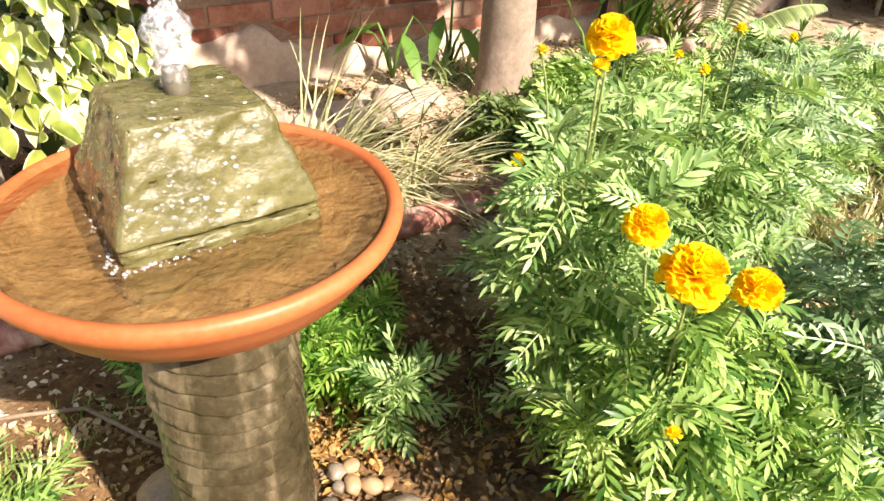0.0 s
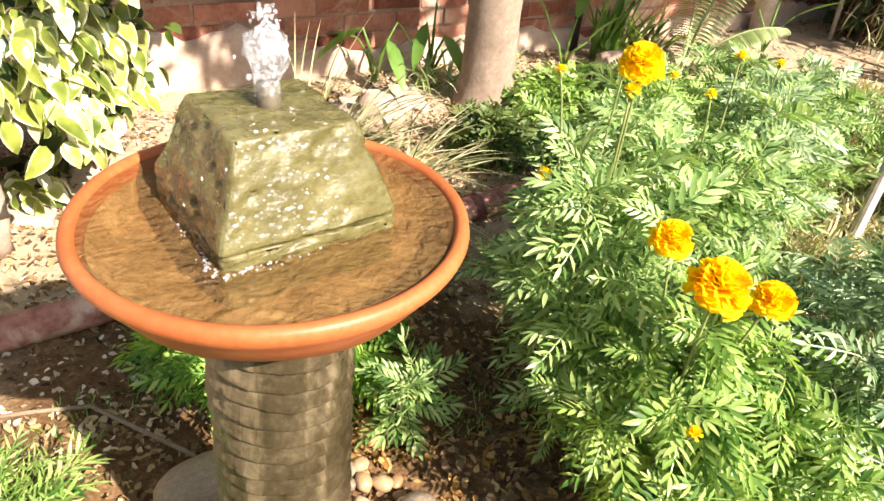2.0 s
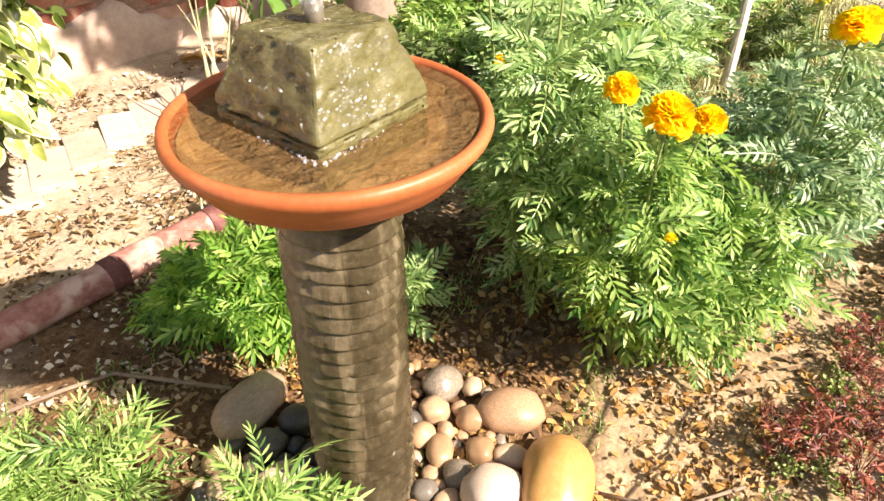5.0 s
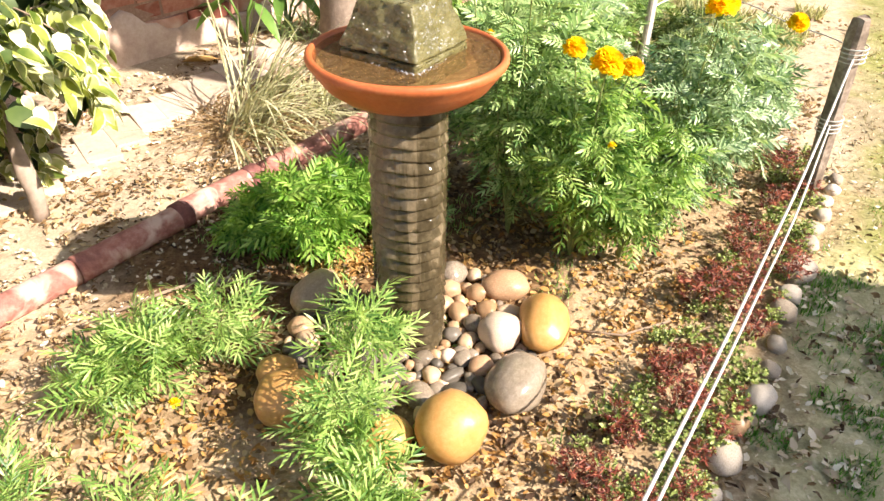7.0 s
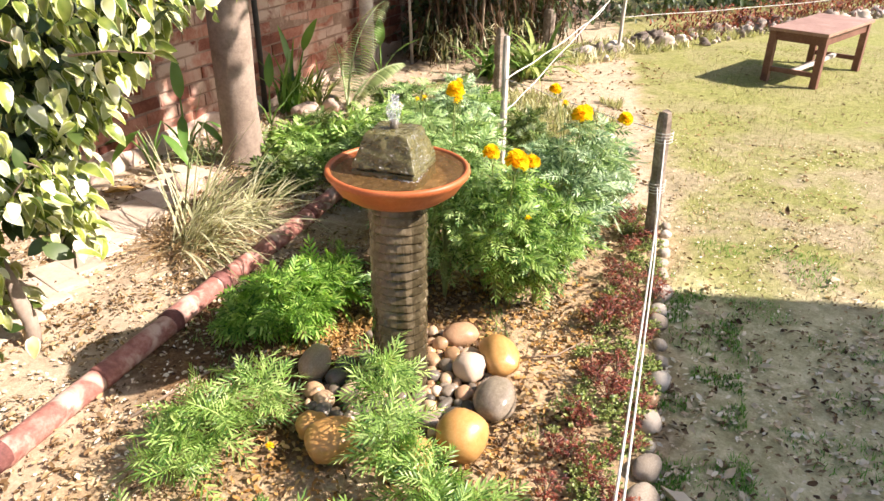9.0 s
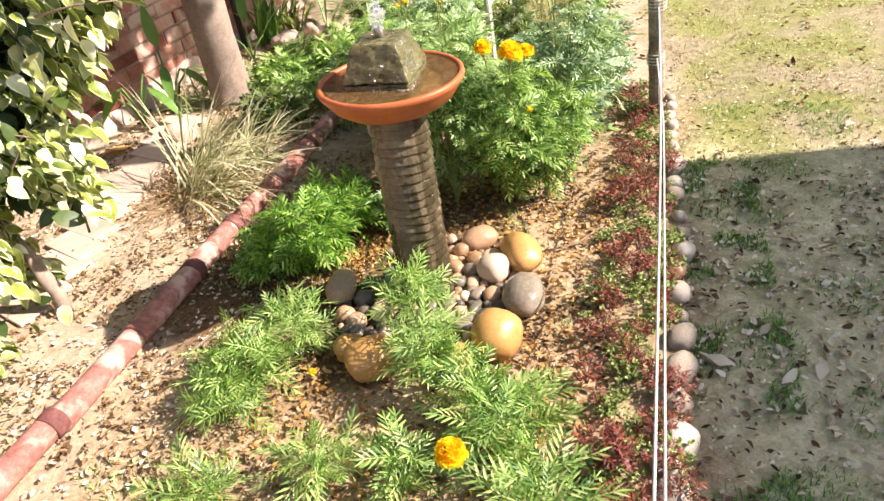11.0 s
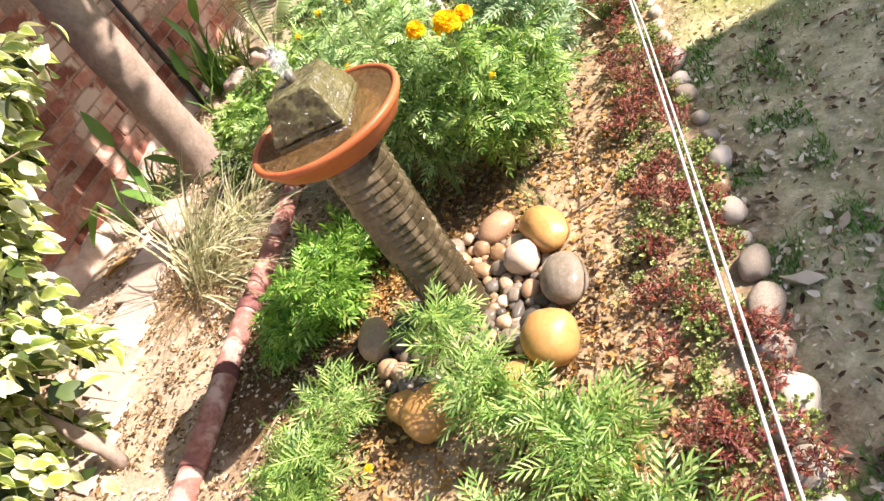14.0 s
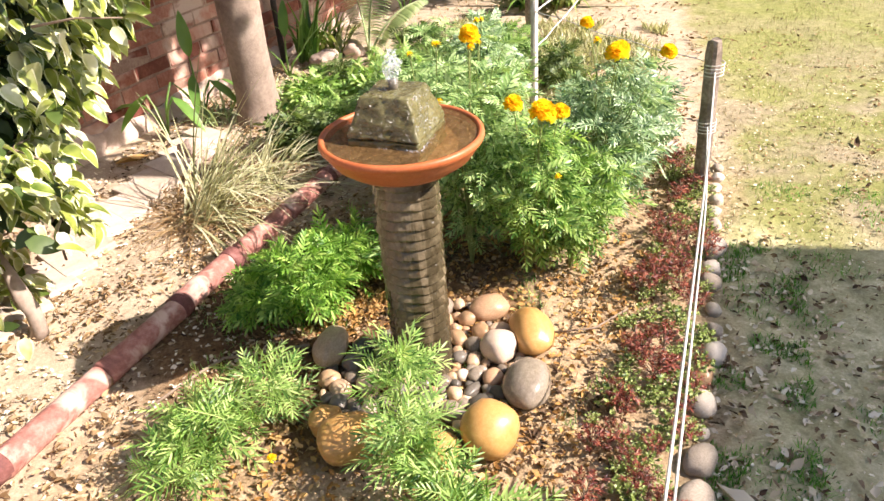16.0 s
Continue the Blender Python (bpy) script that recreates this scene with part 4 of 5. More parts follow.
def leafy(name, at, height, radius, n_stems, per_stem, tmpl, material, label, category, group="", low=0.2, crown=6, seed=0,
          size=(0.75, 1.2), stem_mat=None, stem_r=0.004, up_tilt=0.25, flat=0.6, flowers=(), lean=(0, 0), twist=0.45, outward=0.9, basal=None):
    """A bushy plant: stems fanned over a dome, leaves along them and tufts at the tips."""
    g = np.random.default_rng(seed)
    ob = thing(name, (at[0], at[1], 0.0), label, category, group)
    a = np.arange(n_stems) * 2.39996 + g.uniform(0, 6.28)
    q = np.sqrt((np.arange(n_stems) + 0.5) / n_stems)
    rr = radius * q * g.uniform(0.8, 1.1, n_stems)
    zz = height * (low + 0.15 + (0.85 - low) * np.sqrt(np.clip(1 - (q * 0.95) ** 2, 0, 1))) * g.uniform(0.74, 1.08, n_stems)
    tips = np.c_[rr * np.cos(a) + lean[0] * zz / height, rr * np.sin(a) + lean[1] * zz / height, zz]
    (SV, SF), lines = stems((0, 0, -0.01), tips, stem_r, stem_r * 0.35)
    parts = [(SV, SF)]
    P, X, S, N = [], [], [], []
    for L in lines:
        u = np.clip(g.uniform(low if basal is None else basal, 1.0, per_stem) ** 0.75, 0.05, 1)
        p, d = sample_line(L, u)
        th = g.uniform(0, 6.28, per_stem)
        out = np.c_[np.cos(th), np.sin(th), np.zeros(per_stem)]
        rad = p * (1, 1, 0)
        rad /= np.linalg.norm(rad, axis=1)[:, None] + 1e-3
        P.append(p)
        N.append(rad * outward * np.clip(np.linalg.norm(p * (1, 1, 0), axis=1) / radius, 0, 1)[:, None] + (0, 0, 1))
        X.append(out * flat + rad * 0.7 + np.c_[np.zeros(per_stem), np.zeros(per_stem), g.normal(up_tilt, 0.3, per_stem)])
        S.append(g.uniform(*size, per_stem))
        th = np.arange(crown) * 6.283 / max(crown, 1) + g.uniform(0, 6)
        P.append(np.repeat(L[-1:], crown, 0))
        tip_out = L[-1] * (1, 1, 0) / radius
        N.append(np.repeat([tip_out * outward * 0.8 + (0, 0, 1)], crown, 0))
        X.append(np.c_[np.cos(th), np.sin(th), g.normal(0.42, 0.35, crown)])
        S.append(g.uniform(size[0] * 0.7, size[1] * 0.9, crown))
    P, X, S, N = np.vstack(P), np.vstack(X), np.concatenate(S), np.vstack(N)
    P[:, 2] = np.maximum(P[:, 2], 0.012)
    pick = g.integers(0, len(tmpl), len(P))
    V, F = join([scatter(t, P[pick == k], X[pick == k], N[pick == k], S[pick == k], g.normal(0, twist, int((pick == k).sum()))) for k, t in enumerate(tmpl) if (pick == k).any()])
    V[:, 2] = np.maximum(V[:, 2], 0.006)
    put("foliage", tri_mesh("foliage", V, F), material, ob)
    for fx, fy, fz, fs in flowers:
        tip = np.array((fx - at[0], fy - at[1], fz))
        st, _ = stems((tip[0] * 0.5, tip[1] * 0.5, fz * 0.35), [tip - (0, 0, 0.012 * fs)], stem_r * 0.62, stem_r * 0.42)
        put("flower_stalk", tri_mesh("flower_stalk", *st, smooth=True), stem_mat or STEM, ob)
        head = put("flower" if fs > 0.55 else "bud", BLOOM if fs > 0.55 else BUD, PETAL, ob,
                   Matrix.Translation(tip) @ pose(0, 0, 0, g.uniform(-14, 14), g.uniform(-14, 14), g.uniform(0, 360)) @ Matrix.Scale(fs, 4))
        put("calyx", CALYX, STEM, head, label="green cup under the petals")
    put("stem", tri_mesh("stem", *join(parts), smooth=True), stem_mat or STEM, ob)
    return ob


def bloom_mesh(name, petals, closed=0.0):
    """A ruffled double marigold head with a green cup below."""
    g = np.random.default_rng(11)
    V = [(0, -0.10, 0), (0, 0.10, 0), (0.55, -0.26, 0.05), (0.55, 0.26, 0.05), (0.92, -0.30, 0.0), (0.98, -0.10, 0.10), (1.0, 0.10, -0.02), (0.92, 0.30, 0.08)]
    F = [(0, 2, 3), (0, 3, 1), (2, 4, 5), (2, 5, 6), (2, 6, 3), (3, 6, 7)]
    P, X, S = [], [], []
    for i in range(petals):
        q = i / petals
        el = radians(-26 + 114 * q)
        a = i * 2.39996
        X.append((math.cos(a) * math.cos(el), math.sin(a) * math.cos(el), math.sin(el)))
        P.append((0, 0, -0.004 + 0.006 * q))
        S.append(0.036 * (1 - 0.30 * q) * g.uniform(0.88, 1.1) * (1 - closed * 0.3))
    head = scatter((np.array(V), np.array(F)), P, X, (0, 0, 1), S, g.normal(0, 0.5, petals))
    return tri_mesh(name, *head)


CALYX = tri_mesh("calyx", *lathe([(0.002, -0.034), (0.007, -0.028), (0.012, -0.012), (0.014, 0.0)], 10), smooth=True)
BLOOM = bloom_mesh("flower", 150)
BUD = bloom_mesh("bud", 26, 0.8)
M_LEAF = [pinnate(0.080, 5, 0.034, 0.0080, 0.30, 46), pinnate(0.090, 6, 0.032, 0.0074, 0.45, 50), pinnate(0.066, 4, 0.034, 0.0084, 0.12, 42), pinnate(0.095, 6, 0.031, 0.0072, 0.60, 48)]
Y_LEAF = [pinnate(0.095, 5, 0.039, 0.0058, 0.20, 44), pinnate(0.112, 6, 0.036, 0.0054, 0.40, 50), pinnate(0.078, 4, 0.040, 0.0060, 0.05, 40)]
F_LEAF = [pinnate(0.090, 6, 0.029, 0.0068, 0.30, 54), pinnate(0.075, 5, 0.031, 0.0070, 0.1, 50)]
MG = "bushy marigold plant with finely divided leaves and yellow flowers"
MGN = "bushy green marigold plant without open flowers"
GRP = "marigold plants in the bed"
beds = [
    ((0.58, 0.18), 0.50, 0.150, 22, 11, YOUNG, ((0.506, 0.162, 0.589, 0.8), (0.544, 0.082, 0.578, 1.12), (0.622, 0.10, 0.552, 0.8), (0.542, 0.014, 0.41, 0.4))),
    ((0.46, 0.33), 0.65, 0.130, 20, 12, MARIGOLD, ((0.455, 0.287, 0.764, 0.85), (0.444, 0.266, 0.735, 0.45), (0.365, 0.313, 0.588, 0.45))),
    ((0.70, 0.12), 0.42, 0.115, 16, 10, YOUNG, ()),
    ((0.76, 0.33), 0.47, 0.145, 19, 9, MARIGOLD_BLUE, ()),
    ((0.88, 0.20), 0.60, 0.150, 21, 9, MARIGOLD_BLUE, ((0.845, 0.116, 0.666, 1.0), (0.90, 0.15, 0.66, 0.75), (0.83, 0.18, 0.69, 0.5))),
    ((1.10, 0.32), 0.52, 0.145, 20, 9, MARIGOLD_BLUE, ((1.266, 0.279, 0.543, 0.85), (1.02, 0.42, 0.66, 0.7))),
    ((1.27, 0.42), 0.42, 0.125, 16, 8, MARIGOLD_BLUE, ()),
    ((0.50, 0.60), 0.57, 0.140, 19, 9, MARIGOLD, ((0.40, 0.52, 0.67, 0.42), (0.50, 0.52, 0.68, 0.45))),
    ((0.74, 0.64), 0.60, 0.140, 19, 9, MARIGOLD, ((0.72, 0.62, 0.69, 0.45), (0.64, 0.50, 0.66, 0.38))),
    ((0.68, 0.92), 0.50, 0.150, 18, 9, MARIGOLD, ((0.70, 0.86, 0.57, 0.4),)),
    ((0.93, 0.92), 0.56, 0.140, 18, 9, MARIGOLD_BLUE, ((0.90, 0.84, 0.62, 0.4),)),
    ((1.12, 1.12), 0.50, 0.140, 16, 9, MARIGOLD, ()),
    ((0.98, 1.36), 0.48, 0.150, 15, 9, MARIGOLD, ()),
    ((1.26, 1.40), 0.46, 0.130, 14, 9, MARIGOLD_BLUE, ()),
    ((0.74, 1.24), 0.42, 0.130, 14, 9, YOUNG, ()),
    ((0.19, 0.35), 0.24, 0.025, 3, 4, MARIGOLD, ()),
]
for i, (at, h, r, ns, ps, m, fl) in enumerate(beds):
    leafy("marigold_plant", at, h, r, ns, ps, M_LEAF, m, MG if fl else MGN, "plant", GRP, low=0.14 if i < 3 else 0.22, crown=8, seed=100 + i, flowers=fl, lean=(0.02, -0.04), size=(0.6, 1.05), twist=0.6, basal=0.12)
YM = "young marigold plant with slender bright green leaves"
young = [((-0.50, 0.05), 0.15, 0.105, 9, 6, ()), ((-0.36, 0.05), 0.16, 0.070, 6, 5, ((-0.45, -0.25, 0.2, 0.42),)), ((-0.61, -0.02), 0.11, 0.065, 6, 5, ()),
         ((-0.10, -0.15), 0.23, 0.072, 7, 5, ()), ((-0.17, -0.32), 0.20, 0.080, 8, 5, ()), ((-0.17, -0.47), 0.15, 0.065, 6, 5, ()),
         ((-0.22, -0.60), 0.14, 0.075, 7, 6, ()), ((-0.28, -0.80), 0.15, 0.085, 7, 6, ((-0.385, -0.67, 0.22, 0.95),)), ((-0.13, -0.62), 0.12, 0.045, 5, 4, ()),
         ((-0.54, -0.36), 0.10, 0.06, 5, 4, ()), ((-0.77, -0.25), 0.10, 0.06, 5, 4, ()), ((-0.40, -0.50), 0.08, 0.05, 4, 4, ())]
for i, (at, h, r, ns, ps, fl) in enumerate(young):
    leafy("marigold_plant", at, h, r, ns, ps, Y_LEAF, YOUNG, YM, "plant", GRP, low=0.25, crown=6, seed=200 + i, flowers=fl, stem_r=0.0028, size=(0.55, 1.05), up_tilt=0.35, twist=0.75)
FE = "low feathery bright green herb beside the clay pipe"
for i, (at, h, r, ns, ps) in enumerate([((-0.09, 0.42), 0.22, 0.110, 14, 13), ((-0.21, 0.46), 0.15, 0.07, 9, 10), ((0.07, 0.47), 0.21, 0.085, 11, 11)]):
    leafy("feathery_herb", at, h, r, ns, ps, F_LEAF, FEATHER, FE, "plant", "feathery herbs by the pipe", low=0.2, seed=300 + i, stem_r=0.0025)

# ---- red and green border plants ----
RED_T = [blade(0.027, 0.0055, 0.15, 0.2, 0.45, 3), blade(0.020, 0.0052, 0.25, 0.2, 0.45, 3)]
ROUND_T = [blade(0.012, 0.010, 0.1, 0.2, 0.55, 4), blade(0.016, 0.011, 0.1, 0.2, 0.55, 4)]
reds = [leafy("border_plant", (0, -50 - i), 0.13, 0.075, 13, 10, RED_T, RED_LEAF, "low wine-red border plant beside pale stones", "plant", "low plants along the border",
              low=0.3, crown=8, seed=400 + i, stem_r=0.0022, stem_mat=TWIG) for i in range(3)]
greens = [leafy("border_plant", (0, -60 - i), 0.09, 0.085, 16, 15, ROUND_T, ROUND_LEAF, "low small-leaved green border plant beside pale stones", "plant", "low plants along the border",
                low=0.2, crown=7, seed=420 + i, stem_r=0.002, size=(0.6, 1.3), stem_mat=TWIG) for i in range(3)]
g = np.random.default_rng(21)
used = set()
for i in range(290):
    s = -1.25 + 2.95 * ((i + 0.5) / 290) ** 1.22
    c = np.array((0.290, -0.578)) + ROW * s + np.array((-0.6, 0.8)) * float(np.clip(g.normal(-0.022, 0.066), -0.10, 0.13))
    if s > 1.15:
        c += np.array((-0.10, 0.09)) * (s - 1.15)
    patch = noise.noise(Vector((s * 4.2, 1.7, 0.0)))
    p_red = 0.55 if s < -0.15 else 0.36 + 0.3 * patch
    red = g.random() < p_red
    if patch < -0.34 and g.random() < 0.5:
        continue
    src = (reds if red else greens)[int(g.integers(0, 3))]
    m = pose(c[0], c[1], 0, 0, 0, g.uniform(0, 360)) @ Matrix.Scale(g.uniform(0.48, 0.9), 4)
    if src.name in used:
        copy_thing(src, m)
    else:
        src.matrix_basis = m
        used.add(src.name)

# ---- tree with smooth grey trunk ----
tree = thing("tree", (0.42, 2.09, 0), "tree with a smooth pale grey trunk beside the brick wall", "tree")
TP = [(0.0, 0.0, -0.05), (0.0, 0.0, 0.0), (0.0, 0.0, 0.12), (-0.005, 0.0, 0.35), (-0.005, 0.0, 0.7), (0.0, 0.0, 1.1), (0.05, -0.03, 1.6), (0.15, -0.12, 2.1)]
V, F = tube(TP, [0.135, 0.12, 0.102, 0.098, 0.102, 0.098, 0.09, 0.08], 28)
for i, v in enumerate(V):
    q = Vector(v)
    V[i] = np.array(v) * 1.0 + np.array((1, 1, 0)) * 0.012 * noise.noise(q * 4.0)
put("trunk", tri_mesh("trunk", V, F, True), BARK, tree)
limbs, LP, LX = [], [], []
SHADE_CROWN_S = 1.95
nv, dv2 = np.array((-0.533, 0.846, 0)), np.array((0.846, 0.533, 0))
g = np.random.default_rng(31)
for i in range(9):
    s, n = 2.2 + 2.3 * i / 8, g.uniform(-0.2, 0.5)
    end = dv2 * s + nv * n + np.array((0, 0, g.uniform(2.5, 2.9))) - np.array((0.42, 2.09, 0))
    a = np.array(TP[-1])
    limbs.append(tube([a, a * 0.6 + end * 0.4 + (0, 0, 0.25), end], [0.05, 0.03, 0.01], 8))
# thick unseen limb, added only to cast the dark band on the wall
limbs.append(tube([(0.15, -0.12, 2.1), (0.75, -1.45, 2.72), (1.4, -2.15, 2.76), (2.05, -2.80, 2.75)], [0.10, 0.105, 0.105, 0.09], 14))
put("limb", tri_mesh("limb", *join(limbs), smooth=True), BARK, tree)
# unseen crown: leaf clusters placed by the shade they cast on the wall
cl = np.vstack([np.c_[g.uniform(SHADE_CROWN_S, 4.6, 640), g.uniform(-0.95, 1.3, 640), g.uniform(2.6, 2.95, 640)],
                np.c_[g.uniform(0.1, 1.4, 190), g.uniform(-0.35, 0.9, 190), g.uniform(2.6, 2.95, 190)],
                np.c_[g.uniform(1.4, SHADE_CROWN_S, 110), g.uniform(-0.62, 0.9, 110), g.uniform(2.6, 2.95, 110)],
                np.c_[g.uniform(1.75, 3.3, 130), g.uniform(-0.86, -0.1, 130), g.uniform(2.6, 2.9, 130)],
                np.c_[g.uniform(1.35, 1.75, 50), g.uniform(-0.88, -0.5, 50), g.uniform(2.65, 2.9, 50)],
                np.c_[g.uniform(4.5, 6.2, 330), g.uniform(-1.35, 0.9, 330), g.uniform(2.6, 2.95, 330)]])
for s, n, z in cl:
    if n < (-0.58 if 1.95 < s < 2.5 else -0.87) and 1.7 < s < 3.6:
        continue
    if n < -0.36 and 1.82 < s < 2.36:
        continue
    if noise.noise(Vector((s * 1.4, n * 1.4, 4.0))) < -0.56:
        continue
    k = 26
    c = dv2 * s + nv * n + np.array((0, 0, z)) - np.array((0.42, 2.09, 0))
    LP.append(c + g.normal(0, 0.13, (k, 3)))
    LX.append(g.normal(0, 1, (k, 3)) + (0, 0, -0.3))
V, F = scatter(blade(0.13, 0.055, 0.2, 0.2, 0.45, 4), np.vstack(LP), np.vstack(LX), (0, 0, 1), 1.0)
put("crown", tri_mesh("crown", V, F), BROAD_LEAF, tree)
pole = put("dark_pole", tri_mesh("dark_pole", *tube([(0, 0, -0.05), (0.0, 0.01, 0.5), (-0.02, 0.02, 1.6)], 0.018, 12), smooth=True), DARK_PIPE, at=(0.89, 2.90, 0))
tagged(pole, "thin dark pole standing close to the brick wall", "pole")
pole = put("concrete_pole", tri_mesh("concrete_pole", *tube([(0, 0, -0.05), (0.0, 0.0, 0.5), (0.0, 0.0, 1.9)], 0.055, 18), smooth=True), WHITEWASH, at=(2.06, 3.58, 0))
tagged(pole, "pale grey round pole in front of the wall", "pole")
for i, (x, y, lx, ly) in enumerate(((2.77, 3.55, 0.16, 0.1), (3.07, 3.50, 0.02, 0.0), (2.98, 3.30, 0.10, 0.05), (2.5, 3.6, -0.05, 0.02))):
    st = put("plant_stake", tri_mesh("plant_stake", *tube([(0, 0, -0.03), (lx * 0.4, ly * 0.4, 0.5), (lx, ly, 1.2)], [0.014, 0.012, 0.009], 8), smooth=True), WHITEWASH if i % 2 else TWIG, at=(x, y, 0))
    tagged(st, "thin bare plant stake behind the bed", "stake", "plant stakes")

# ---- shrub with yellow and cream leaves ----
shrub = thing("variegated_shrub", (-0.95, 1.05, 0), "tall climbing shrub with glossy cream and yellow-green leaves", "shrub")
g = np.random.default_rng(41)
P, X = [], []
while len(P) < 3300:
    z = 0.05 + 1.01 * g.random() ** 1.25
    edge = -0.55 + (z - 0.52) * 1.02 if z > 0.52 else (-0.53 if z > 0.26 else -0.74)
    x = min(edge, 0.25) - abs(g.normal(0, 0.40)) - 0.02
    y = 1.12 - (0.16 if z < 0.6 else 0.0) + g.normal(0, 0.17) + 0.12 * (x + 0.6)
    if z < 0.50 and x > -0.80 and g.random() < 0.30:
        continue
    if noise.noise(Vector((x * 4.5, y * 2.0, z * 4.5))) < 0.0:
        continue
    P.append((x + 0.95, y - 1.05, z))
    X.append((g.normal(0.45, 0.6), g.normal(-0.45, 0.6), g.normal(-0.75, 0.4)))
lw, ll, sg = 0.043, 0.066, 6
LV, LF = blade(ll, lw, 0.42, 0.32, 0.40, sg)
# the rim of each leaf is paler than its heart
outer = []
for u in range(1, sg):
    outer += [1 + 3 * (u - 1), 3 + 3 * (u - 1)]
V2, F2, tagm = [tuple(v) for v in LV], [], []
for f in LF:
    a, b, c = (LV[i] for i in f)
    rim = [i for i in f if i in outer]
    if len(rim) == 0 or len(f) == len(rim):
        F2.append(tuple(f)); tagm.append(0)
        continue
    ins = [i for i in f if i not in rim]
    if len(rim) == 1:
        r = rim[0]
        k = list(f).index(r)
        p, q = f[(k + 1) % 3], f[(k + 2) % 3]
        n0 = len(V2)
        V2 += [tuple(LV[r] * 0.78 + LV[p] * 0.22), tuple(LV[r] * 0.78 + LV[q] * 0.22)]
        F2 += [(r, n0, n0 + 1), (n0, p, q), (n0, q, n0 + 1)]
        tagm += [1, 0, 0]
    else:
        o = ins[0]
        k = list(f).index(o)
        p, q = f[(k + 1) % 3], f[(k + 2) % 3]
        n0 = len(V2)
        V2 += [tuple(LV[p] * 0.78 + LV[o] * 0.22), tuple(LV[q] * 0.78 + LV[o] * 0.22)]
        F2 += [(o, n0, n0 + 1), (n0, p, q), (n0, q, n0 + 1)]
        tagm += [0, 1, 1]
V, F = scatter((np.array(V2), np.array(F2)), P, X, (0, 0, 1), g.uniform(0.65, 1.15, len(P)), g.normal(0, 0.5, len(P)))
me = tri_mesh("foliage", V, F)
me.materials.append(GREEN_LEAF)
me.materials.append(CREAM_LEAF)
me.polygons.foreach_set("material_index", np.tile(np.array(tagm, dtype=np.int32), len(P)))
put("foliage", me, None, shrub)
# added back layer of leaves, coloured dark as the shade in the gaps
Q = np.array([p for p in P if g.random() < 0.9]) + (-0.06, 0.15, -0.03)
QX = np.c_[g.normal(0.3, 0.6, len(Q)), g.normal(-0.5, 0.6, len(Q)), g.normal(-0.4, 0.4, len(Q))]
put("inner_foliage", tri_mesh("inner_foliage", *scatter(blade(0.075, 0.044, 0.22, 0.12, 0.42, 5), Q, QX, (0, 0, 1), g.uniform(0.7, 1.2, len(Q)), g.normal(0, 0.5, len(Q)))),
    SHADE_LEAF, shrub, label="dark green leaves standing in for the shade deep inside")
br = []
for i in range(60):
    ex = np.array(P[int(g.integers(0, len(P)))])
    b = ex + g.normal(0, 0.08, 3) + (-0.08, 0.05, -0.02)
    br.append(tube([b, (b + ex) / 2 + (0, 0, 0.01), ex], [0.004, 0.003, 0.002], 5))
stem_k = len(br)
br.append(tube([(0.15, -0.2, -0.02), (0.16, -0.20, 0.03), (0.16, -0.19, 0.08), (0.15, -0.18, 0.13), (0.14, -0.16, 0.20), (0.12, -0.13, 0.28), (0.10, -0.1, 0.4), (0.0, 0.0, 0.9), (-0.05, 0.05, 1.5)],
                [0.030, 0.024, 0.020, 0.022, 0.018, 0.019, 0.016, 0.014, 0.010], 14))
V, F = br[stem_k]
br[stem_k] = (np.array([v + 0.010 * np.array(noise.noise_vector(Vector(v) * 22)) for v in V]), F)
tagged(put("branch", tri_mesh("branch", *join(br[:-1]), smooth=True), TWIG, shrub), kind="stuff")
put("trunk", tri_mesh("trunk", *br[-1], smooth=True), BARK, shrub, label="pale knobbly stem")

# ---- grass tuft, palm, broad leaves ----


def strap(length, width, lift, bend, segs=8):
    """A long arching strap leaf from the origin along x."""
    V, F = [], []
    x = z = 0.0
    a = lift
    for i in range(segs + 1):
        u = i / segs
        w = width / 2 * (1 - u ** 2.2) * (0.55 + 0.9 * u if u < 0.5 else 1.0) + 0.0004
        V += [(x, w, z + w * 0.25), (x, 0, z), (x, -w, z + w * 0.25)]
        x += math.cos(a) * length / segs
        z += math.sin(a) * length / segs
        a -= bend / segs
    for i in range(segs):
        p = 3 * i
        F += [(p, p + 1, p + 4), (p, p + 4, p + 3), (p + 1, p + 2, p + 5), (p + 1, p + 5, p + 4)]
    return np.array(V), np.array(F)


def tuft(name, at, count, length, width, spread, material, label, category, seed, lean=(0.0, 0.0), lift=(0.7, 1.35), bend=(0.9, 2.2), group=""):
    g = np.random.default_rng(seed)
    ob = thing(name, (at[0], at[1], 0), label, category, group)
    parts = []
    for i in range(count):
        a = g.uniform(0, 6.283)
        dx, dy = math.cos(a) + lean[0], math.sin(a) + lean[1]
        a = math.atan2(dy, dx)
        V, F = strap(length * g.uniform(0.55, 1.1), width * g.uniform(0.7, 1.2), g.uniform(*lift), g.uniform(*bend))
        c, s = math.cos(a), math.sin(a)
        r = spread * math.sqrt(g.random())
        b = g.uniform(0, 6.283)
        W = np.c_[V[:, 0] * c - V[:, 1] * s + r * math.cos(b), V[:, 0] * s + V[:, 1] * c + r * math.sin(b), np.maximum(V[:, 2], 0.004) - 0.003]
        parts.append((W, F))
    put("foliage", tri_mesh("foliage", *join(parts)), material, ob)
    return ob


